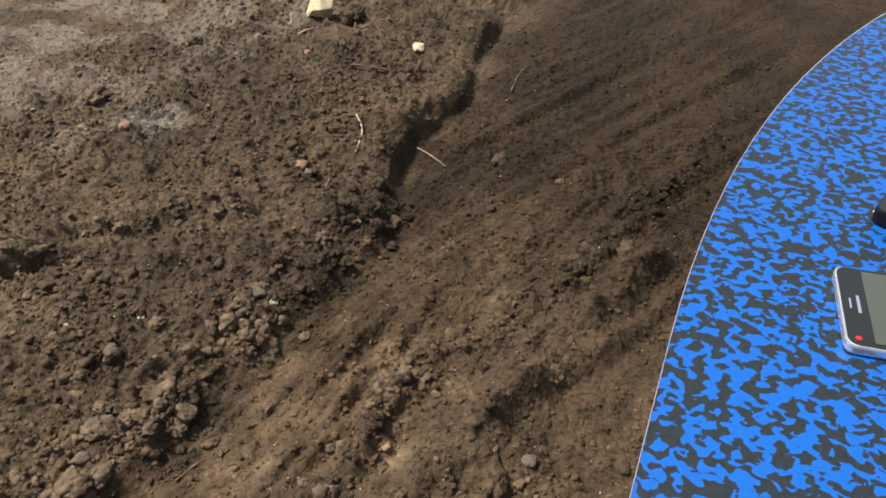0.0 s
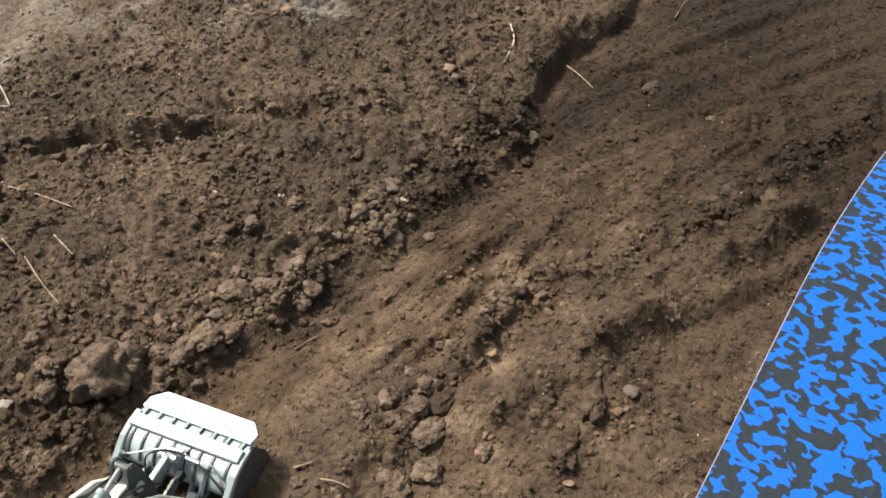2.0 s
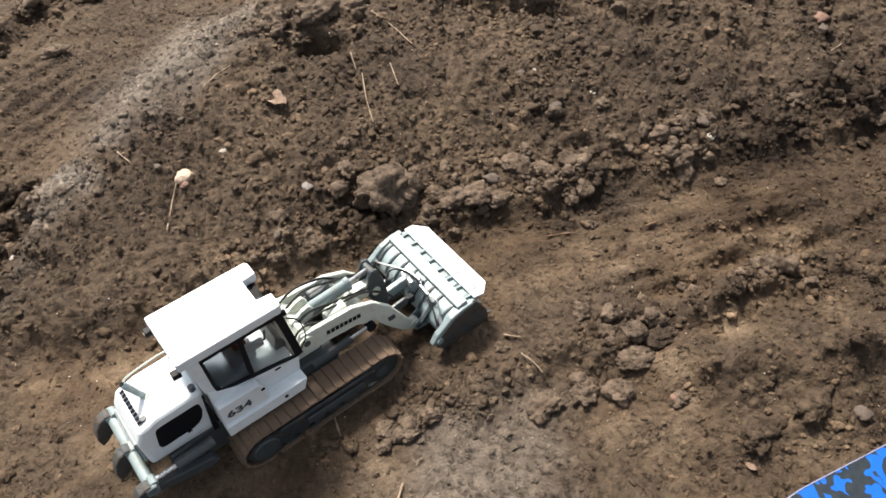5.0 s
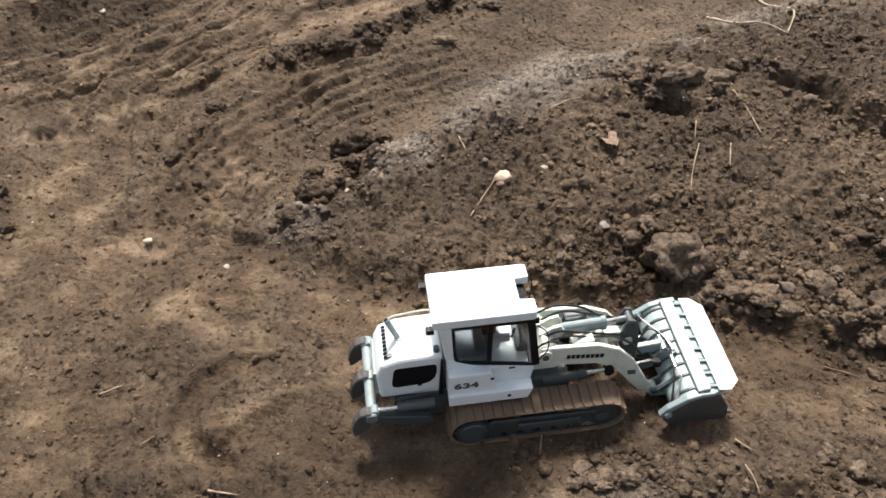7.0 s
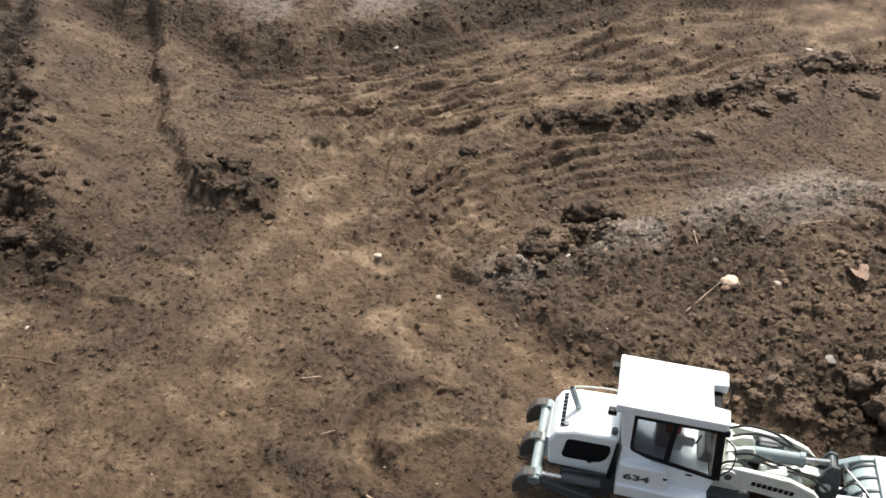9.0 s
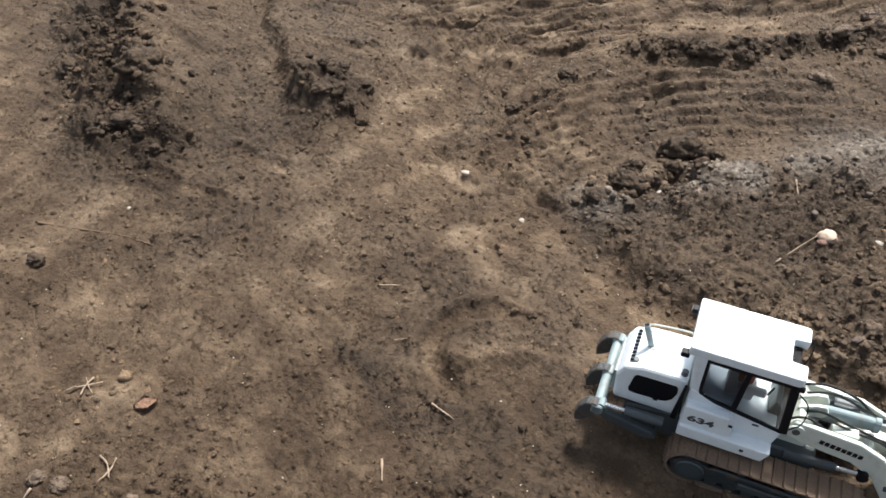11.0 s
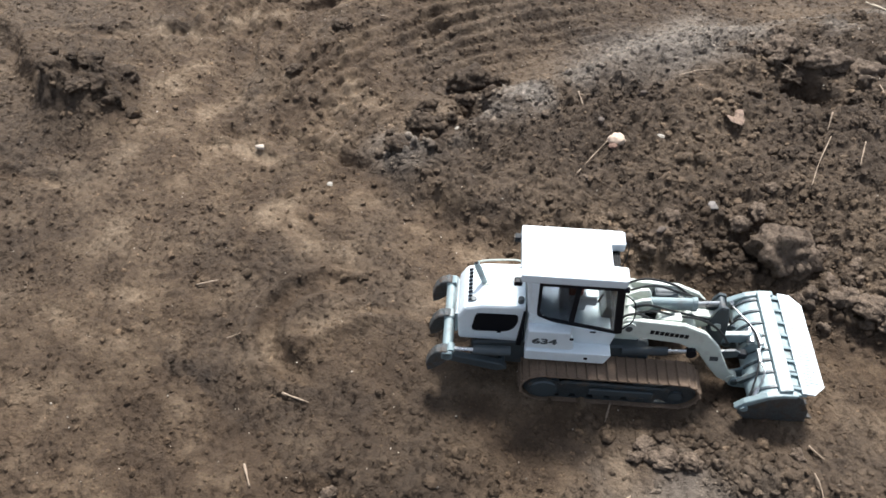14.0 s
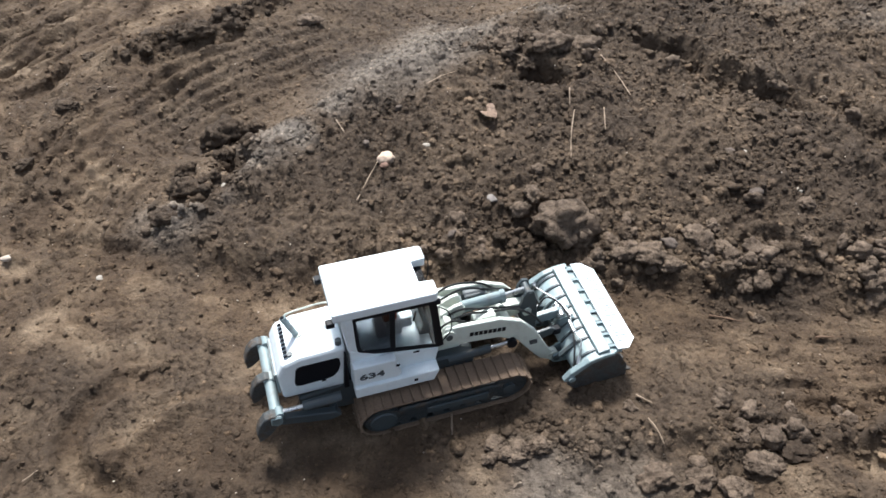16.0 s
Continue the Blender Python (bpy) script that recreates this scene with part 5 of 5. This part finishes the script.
for k in range(8):
    bm = bmesh.new()
    bmesh.ops.create_icosphere(bm, subdivisions=3, radius=1.0)
    for v in bm.verts:
        p = v.co + Vector((4.3 * k, 1.9 * k, 2.0))
        v.co *= 1 + 0.46 * noise.noise(p * 1.2) + 0.28 * noise.noise(p * 2.6) + 0.12 * noise.noise(p * 6)
        v.co.z *= 0.8
    me = bpy.data.meshes.new("stone")
    bm.to_mesh(me)
    bm.free()
    me.polygons.foreach_set("use_smooth", np.full(len(me.polygons), True))
    PEBBLES.append(me)


def lump_thing(name, x, y, sx, sy, sz, turn, mat, kind, label, category, group="", sink=0.14):
    key = (name, kind % 8, mat.name)
    if key not in MESHES:
        MESHES[key] = (LUMPS if name == "soil_clod" else PEBBLES)[kind % 8].copy()
        MESHES[key].materials.clear()
        MESHES[key].materials.append(mat)
    ob = new(name, MESHES[key])
    z = min(height(x + a * sx * 0.5, y + b * sy * 0.5) for a, b in ((0, 0), (1, 0), (-1, 0), (0, 1), (0, -1)))
    ob.matrix_world = pose(x, y, z + sz * (0.8 - sink * 1.6), 0, 0, turn) @ Matrix.Diagonal((sx, sy, sz, 1))
    return tagged(ob, label, category, group)


MESHES = {}
# x, y, half length, half width, half height, turn
CLODS = [
    (0.700, 1.035, 0.050, 0.038, 0.046, 10), (0.800, 0.985, 0.020, 0.016, 0.014, 40), (0.834, 0.975, 0.026, 0.020, 0.017, 0),
    (0.088, 1.330, 0.040, 0.026, 0.034, 30), (0.036, 1.172, 0.030, 0.023, 0.024, -20), (0.012, 1.100, 0.024, 0.018, 0.014, 0), (0.142, 1.356, 0.022, 0.016, 0.018, 0), (0.030, 1.215, 0.018, 0.015, 0.016, 0),
    (0.651, 1.105, 0.013, 0.017, 0.013, 0), (0.668, 1.165, 0.012, 0.011, 0.010, 20), (0.920, 1.010, 0.020, 0.016, 0.012, 0), (0.965, 0.990, 0.015, 0.012, 0.010, 60), (0.760, 1.070, 0.014, 0.012, 0.011, 60), (1.030, 0.965, 0.018, 0.014, 0.012, 15),
    (0.752, 0.594, 0.026, 0.019, 0.014, 20), (0.981, 0.427, 0.024, 0.018, 0.014, 30),
    (0.815, 0.590, 0.024, 0.016, 0.012, 30), (0.860, 0.570, 0.018, 0.020, 0.013, 80), (0.905, 0.600, 0.028, 0.016, 0.012, -10), (0.960, 0.620, 0.030, 0.018, 0.011, 0), (1.075, 0.430, 0.030, 0.019, 0.015, 15),
    (1.000, 0.430, 0.022, 0.017, 0.013, 0), (0.928, 0.520, 0.014, 0.012, 0.011, 0), (1.652, 0.352, 0.032, 0.020, 0.014, 5), (1.499, 0.462, 0.017, 0.014, 0.012, 0),
    (0.565, 0.640, 0.022, 0.014, 0.010, 10), (0.535, 0.655, 0.014, 0.011, 0.009, 50), (0.600, 0.648, 0.016, 0.012, 0.010, 0),
    (-0.919, 0.678, 0.020, 0.017, 0.014, 0), (-0.890, 0.722, 0.022, 0.018, 0.012, 40), (-0.860, 0.735, 0.014, 0.012, 0.009, 0), (-0.958, 0.838, 0.045, 0.036, 0.034, 20), (-1.188, 0.800, 0.030, 0.022, 0.018, 0),
    (-0.580, 1.120, 0.028, 0.020, 0.016, 0), (-0.640, 1.110, 0.026, 0.020, 0.016, 50), (-0.690, 1.060, 0.026, 0.018, 0.016, 0), (-0.609, 1.026, 0.020, 0.016, 0.012, 30), (-0.561, 1.050, 0.018, 0.014, 0.012, 0),
    (-0.007, 1.637, 0.036, 0.024, 0.022, 20), (-0.114, 1.645, 0.026, 0.018, 0.015, 50), (0.060, 1.690, 0.026, 0.018, 0.015, 0), (-0.060, 1.650, 0.022, 0.016, 0.013, 0), (-0.235, 1.610, 0.014, 0.012, 0.010, 0), (-0.227, 1.415, 0.020, 0.015, 0.012, 0), (-0.282, 1.273, 0.016, 0.012, 0.010, 40),
    (0.226, 1.742, 0.026, 0.018, 0.012, 0), (0.325, 1.919, 0.030, 0.020, 0.014, 0), (0.403, 2.190, 0.036, 0.030, 0.030, 40), (0.465, 2.260, 0.040, 0.030, 0.024, 10), (0.364, 2.010, 0.034, 0.022, 0.016, 0), (0.253, 2.100, 0.030, 0.020, 0.016, 30), (0.550, 2.139, 0.034, 0.022, 0.014, 0),
    (0.740, 1.500, 0.036, 0.028, 0.024, 0), (0.815, 1.510, 0.032, 0.022, 0.020, 30), (0.660, 1.530, 0.034, 0.026, 0.024, 70), (0.690, 1.475, 0.020, 0.016, 0.014, 0),
    (1.488, 0.935, 0.018, 0.015, 0.012, 0), (1.626, 0.850, 0.022, 0.014, 0.010, 0), (1.560, 0.900, 0.014, 0.012, 0.009, 20), (1.134, 1.060, 0.014, 0.012, 0.010, 0),
    (1.945, 0.717, 0.024, 0.018, 0.014, 0), (-0.114, 0.216, 0.015, 0.013, 0.010, 0), (-0.167, 0.235, 0.013, 0.012, 0.009, 0), (0.144, 0.452, 0.011, 0.010, 0.008, 0), (-0.021, 0.341, 0.009, 0.008, 0.007, 0), (-0.728, 0.396, 0.016, 0.012, 0.010, 0),
    (-0.329, 0.162, 0.013, 0.011, 0.009, 20), (-0.363, 0.150, 0.012, 0.010, 0.008, 70), (-0.223, 0.206, 0.010, 0.009, 0.007, 0), (0.865, 0.960, 0.020, 0.016, 0.012, 0), (0.990, 0.930, 0.020, 0.016, 0.012, 70), (1.713, 1.700, 0.036, 0.026, 0.022, 0), (2.042, 1.640, 0.022, 0.017, 0.014, 0), (2.451, 1.370, 0.040, 0.032, 0.030, 0),
]
# clods far east and west take the dark tone
for k, (x, y, a, b, c, turn) in enumerate(CLODS):
    lump_thing("soil_clod", x, y, a, b, c, turn, DARKCLOD if (x > 0.95 and y < 0.72) or x > 1.9 or (x < 0.2 and y > 1.0) or x < -0.5 else CRUMBTHING, k, "crumbly dark brown clod of soil", "clod", "clods on the soil")
SMALL = []
for k in range(8):
    bm = bmesh.new()
    bmesh.ops.create_icosphere(bm, subdivisions=3, radius=1.0)
    for v in bm.verts:
        p = v.co + Vector((5.1 * k, 2.7 * k, 1.0))
        v.co *= 1 + 0.50 * noise.noise(p * 1.3) + 0.34 * noise.noise(p * 2.7) + 0.22 * noise.noise(p * 6.0)
        v.co.z *= 0.75
    me = bpy.data.meshes.new("soil_lump")
    bm.to_mesh(me)
    bm.free()
    me.polygons.foreach_set("use_smooth", np.full(len(me.polygons), True))
    me.materials.append(CRUMBTHING if k % 2 else DARKCLOD)
    SMALL.append(me)
rng = np.random.default_rng(77)
lx, ly = rng.uniform(-1.3, 2.0, 9000), rng.uniform(0.4, 2.1, 9000)
keep = rng.random(9000) < foot(lx, ly, None)
lx, ly = lx[keep][:230], ly[keep][:230]
lz = lie(lx, ly)[0]
for k in range(len(lx)):
    r = 0.0095 * 2.0 ** (rng.random() ** 1.6)
    if math.hypot(0.6 * (lx[k] - 0.44), ly[k] - 0.78) < 0.14:
        continue
    ob = new("soil_lump", SMALL[2 * (k % 4) + (0 if lx[k] < 0.2 or lx[k] > 1.3 else 1)])
    ob.matrix_world = pose(lx[k], ly[k], lz[k] + 0.25 * r, 20 * rng.random(), 20 * rng.random(), 360 * rng.random()) @ Matrix.Diagonal((r * rng.uniform(0.8, 1.2), r * rng.uniform(0.7, 1.1), r, 1))
    tagged(ob, "rounded lump of dark brown soil lying loose", "soil lump", "lumps along the ridges")
for x, y, a, b, c, turn, mat, label in (
        (1.292, 0.958, 0.017, 0.014, 0.012, 0, BROWNSTONE, "rounded grey-brown stone half sunk in soil"),
        (0.311, 0.820, 0.011, 0.011, 0.009, 0, BROWNSTONE, "small round grey-brown pebble on the track"),
        (1.673, 1.098, 0.018, 0.015, 0.013, 0, REDSTONE, "reddish brown stone on the soil"),
        (1.655, 1.066, 0.012, 0.010, 0.009, 30, BROWNSTONE, "small brown stone beside a reddish one"),
        (1.605, 1.515, 0.015, 0.013, 0.010, 0, REDSTONE, "orange-brown stone beside white ash"),
        (-0.036, 0.264, 0.010, 0.009, 0.008, 30, PALE, "crumbling pale beige stone on loose soil"),
        (0.397, 1.201, 0.015, 0.013, 0.013, 0, PALE, "pale beige stone with a pinkish tip"),
        (0.392, 1.183, 0.007, 0.006, 0.006, 0, REDSTONE, "small pinkish stone chip"),
        (2.400, 1.130, 0.024, 0.018, 0.018, 20, PALE, "pale tan stone lying on the soil"),
        (0.577, 1.101, 0.008, 0.009, 0.006, 0, GREYSTONE, "small grey-white pebble on the mound"),
        (2.130, 1.340, 0.012, 0.010, 0.008, 0, REDSTONE, "small orange-brown stone on the soil"),
        (-0.245, 1.046, 0.010, 0.007, 0.005, 20, CHIP, "flat pale pebble pressed in soil")):
    lump_thing("stone", x, y, a, b, c, turn, mat, int(1000 * x) % 8, label, "stone", "stones on the soil")
# single stones and hard clods that stand out from the crumbs
for k, (x, y, a) in enumerate(((0.682, 1.240, 0.011), (0.501, 1.021, 0.009), (0.801, 1.015, 0.015), (1.041, 1.078, 0.016), (0.473, 1.274, 0.007), (0.360, 1.232, 0.007), (0.896, 1.254, 0.009),
                               (0.957, 1.027, 0.012), (0.788, 1.115, 0.009), (0.873, 0.996, 0.014), (0.642, 0.791, 0.008), (0.971, 0.966, 0.020), (1.047, 0.942, 0.014), (1.049, 1.086, 0.015), (0.692, 1.246, 0.012),
                               (0.516, 1.033, 0.011), (0.803, 1.040, 0.012), (1.032, 1.190, 0.009), (1.561, 0.823, 0.013), (1.471, 0.926, 0.011), (1.439, 1.328, 0.008), (1.568, 1.128, 0.008), (0.909, 1.143, 0.010),
                               (0.983, 1.347, 0.008), (1.490, 0.462, 0.011), (1.128, 0.390, 0.011), (1.292, 0.522, 0.009), (1.921, 0.562, 0.011), (0.361, 1.257, 0.008), (0.423, 1.333, 0.010), (0.323, 0.972, 0.009), (0.356, 1.104, 0.008))):
    if k % 4 == 1:
        lump_thing("stone", x, y, a, a * (0.70 + 0.25 * math.sin(37 * k)), a * 0.72, 57 * k, BROWNSTONE, k, "rounded grey-brown stone lying among crumbs of soil", "stone", "stones on the soil")
    else:
        lump_thing("soil_clod", x, y, a, a * (0.75 + 0.25 * math.sin(37 * k)), a * 0.75, 57 * k, CRUMBTHING if k % 2 else DARKCLOD, k, "hard brown clod lying among crumbs of soil", "clod", "clods on the soil")
lump_thing("stone", 0.927, 0.526, 0.010, 0.009, 0.007, 0, REDSTONE, 3, "small reddish stone on the churned soil", "stone", "stones on the soil")
for x, y, r in ((1.134, 1.095, 0.0085), (1.279, 0.924, 0.0085), (0.105, 1.170, 0.006), (-0.083, 0.993, 0.006), (0.035, 1.180, 0.005), (-0.716, 0.586, 0.005), (0.350, 0.899, 0.006), (0.076, 0.381, 0.006), (0.386, 2.371, 0.012), (1.20, 1.33, 0.006), (1.06, 1.19, 0.006), (-0.649, 1.803, 0.012), (0.470, 1.230, 0.007)):
    lump_thing("shell_fragment", x, y, r, r * 0.8, r * 0.5, 360 * x, SHELL, int(1000 * y) % 8, "chalk-white shell fragment on the soil", "shell", "white fragments", sink=0.1)


def strand(name, points, r, mat, label, category, taper=0.6, lift=0.005, group=""):
    """A stalk, root or twig that lies along the ground through some places."""
    pts = [(x, y, height(x, y) + lift + (p[0] if p else 0)) for x, y, *p in points]
    ob = part(name, pipe(pts, r, 6, taper=taper, steps=7, rough=0.9), mat, None, even=True)
    return tagged(ob, label, category, group)


for pts in ([(0.757, 1.301), (0.741, 1.239), (0.730, 1.179)], [(0.844, 1.475), (0.866, 1.432), (0.880, 1.349)], [(0.816, 1.307), (0.806, 1.244)], [(0.753, 1.346), (0.751, 1.315)], [(0.478, 1.372), (0.510, 1.404), (0.539, 1.422)],
            [(0.342, 1.110), (0.362, 1.165), (0.380, 1.193)], [(0.304, 1.300), (0.320, 1.268)], [(0.656, 1.490), (0.686, 1.479)], [(0.997, 1.460), (0.972, 1.419)], [(1.624, 1.008), (1.660, 1.017)],
            [(0.755, 0.672), (0.764, 0.655), (0.771, 0.635)], [(0.917, 0.620), (0.945, 0.625), (0.968, 0.636)], [(0.502, 0.541), (0.527, 0.574)], [(-0.196, 0.711), (-0.162, 0.725)], [(0.755, 0.724), (0.777, 0.711)], [(-0.104, 0.636), (-0.084, 0.647)], [(0.021, 0.572), (0.064, 0.569)], [(-0.162, 1.473), (-0.148, 1.479)],
            [(-0.318, 0.224), (-0.300, 0.222), (-0.281, 0.210)], [(-0.296, 0.236), (-0.290, 0.218), (-0.286, 0.196)], [(-0.352, 0.135), (-0.347, 0.100), (-0.343, 0.078)], [(0.017, 0.458), (0.040, 0.430)], [(0.341, 0.718), (0.360, 0.712), (0.382, 0.718)], [(0.478, 0.706), (0.476, 0.673)], [(-0.452, 0.270), (-0.435, 0.287), (-0.420, 0.306)], [(-0.440, 0.303), (-0.436, 0.285), (-0.428, 0.270)], [(-0.415, 0.283), (-0.432, 0.288), (-0.448, 0.296)], [(-0.456, 0.262), (-0.446, 0.276)]):
    strand("straw", pts, 0.0010 + 0.0007 * abs(math.sin(91 * pts[0][0])), STRAW, "dry pale straw lying on the soil", "straw", 0.7, group="straws")
strand("root", [(0.867, 1.905), (0.892, 1.760), (0.938, 1.740), (0.973, 1.736), (0.998, 1.708)], 0.0024, ROOT, "pale winding root lying on the soil", "root", 0.6)
strand("root", [(1.007, 2.100), (1.024, 2.000), (1.016, 1.880), (1.033, 1.810), (0.998, 1.708)], 0.0024, ROOT, "pale bent root lying on the soil", "root", 0.6)
strand("root", [(1.901, 1.073), (1.853, 1.034), (1.769, 1.008)], 0.0022, ROOT, "thin orange-brown root fibre on the soil", "root", 0.6)
strand("straw", [(1.951, 0.935), (1.913, 0.885), (1.876, 0.830)], 0.0016, STRAW, "dry pale straw leaning on the bank", "straw", 0.7)
strand("root", [(2.324, 1.557), (2.36, 1.54), (2.399, 1.556)], 0.0024, ROOT, "pale root fibre beside the wood chunk", "root", 0.6)
strand("root", [(2.285, 1.470), (2.295, 1.445), (2.32, 1.43)], 0.0026, ROOT, "pale short root beside the wood chunk", "root", 0.6)
strand("twig", [(2.149, 1.219), (2.169, 1.161), (2.195, 1.107)], 0.0035, TWIG, "dark dry twig lying on the soil", "twig", 0.5)
strand("twig", [(2.321, 0.813), (2.417, 0.825), (2.497, 0.818)], 0.0022, TWIG, "thin dark twig lying on the soil", "twig", 0.5)
strand("twig", [(0.917, 0.874), (0.940, 0.868), (0.966, 0.856)], 0.0024, TWIG, "short brown twig on the track", "twig", 0.6)
strand("twig", [(1.074, 0.818), (1.098, 0.818), (1.118, 0.817)], 0.0022, TWIG, "short brown twig on the track", "twig", 0.6)
strand("twig", [(0.690, 0.743), (0.708, 0.758), (0.726, 0.769)], 0.0014, TWIG, "thin reddish twig on the track", "twig", 0.6)
strand("twig", [(-0.815, 0.457), (-0.739, 0.497), (-0.665, 0.529), (-0.593, 0.546)], 0.0022, TWIG, "thin dark twig pressed into the soil", "twig", 0.5, lift=0.001)


def leaf(x, y, size, turn, mat, label):
    """A curled dead leaf with a midrib."""
    b = bmesh.new()
    rows = []
    for i in range(9):
        u = i / 8
        half = 0.5 * math.sin(math.pi * min(1, u * 1.05)) ** 0.7 * (0.8 + 0.25 * noise.noise((u * 6, x, y))) + 0.01
        rows.append([b.verts.new((u - 0.5, half * s, 0.10 * abs(s) + 0.06 * math.sin(u * 5 + s) + 0.22 * noise.noise((u * 5, s * 2.2, 9 * x)) + 0.12)) for s in (-1, -0.5, 0, 0.5, 1)])
    for p, q in zip(rows, rows[1:]):
        for j in range(4):
            b.faces.new((p[j], p[j + 1], q[j + 1], q[j]))
    bmesh.ops.solidify(b, geom=b.faces[:], thickness=0.02)
    ob = part("leaf", b, mat, None, even=True)
    ob.matrix_world = pose(x, y, height(x, y) + 0.002, 0, 0, turn) @ Matrix.Diagonal((size, size * 0.75, size * 0.6, 1))
    return tagged(ob, label, "leaf", "dead leaves")


leaf(0.588, 1.300, 0.056, 120, PALELEAF, "curled brown dead leaf on the mound")
leaf(-0.333, 0.320, 0.038, 60, LEAF, "crumpled reddish brown dead leaf on the track")
leaf(0.953, 0.399, 0.018, 120, PALELEAF, "small tan leaf scrap on the soil")
# splintered wood by the bank and ash
b = slab([(-0.034, -0.022), (0.020, -0.026), (0.036, -0.006), (0.032, 0.022), (-0.010, 0.026), (-0.036, 0.014)], 0.0, 0.034, 0.006, 2, axis="z")
for v in b.verts:
    v.co += 0.009 * noise.noise_vector(v.co * 60)
wood = part("wood_chunk", b, OCHRE, None)
wood.matrix_world = pose(2.385, 1.445, height(2.385, 1.445) + 0.004, 30, 40, 60) @ Matrix.Diagonal((1.35, 1.35, 1.35, 1))
tagged(wood, "broken ochre-yellow chunk of wood on the soil", "wood")

# a dusting of ash round a pale heart
rng = np.random.default_rng(31)
co, tri = ball(1)
n = 2200
x, y = 1.655 + 0.030 * rng.standard_normal(n), 1.485 + 0.028 * rng.standard_normal(n)
x, y = x + 0.5 * (y - 1.48), y
r = 0.0005 * 2.4 ** rng.random(n)
out = co[None] * rng.uniform(0.5, 1.1, (n, len(co), 1)) * np.array([1, 1, 0.35]) * r[:, None, None] + np.stack([x, y, lie(x, y)[0] + 0.001], -1)[:, None]
me = mesh_of("ash_heap", out.reshape(-1, 3), (tri[None] + (np.arange(n) * len(co))[:, None, None]).reshape(-1, 3), ASH, True)
tagged(new("ash_heap", me), "scattered white ash dusted on the soil", "ash", kind="stuff")
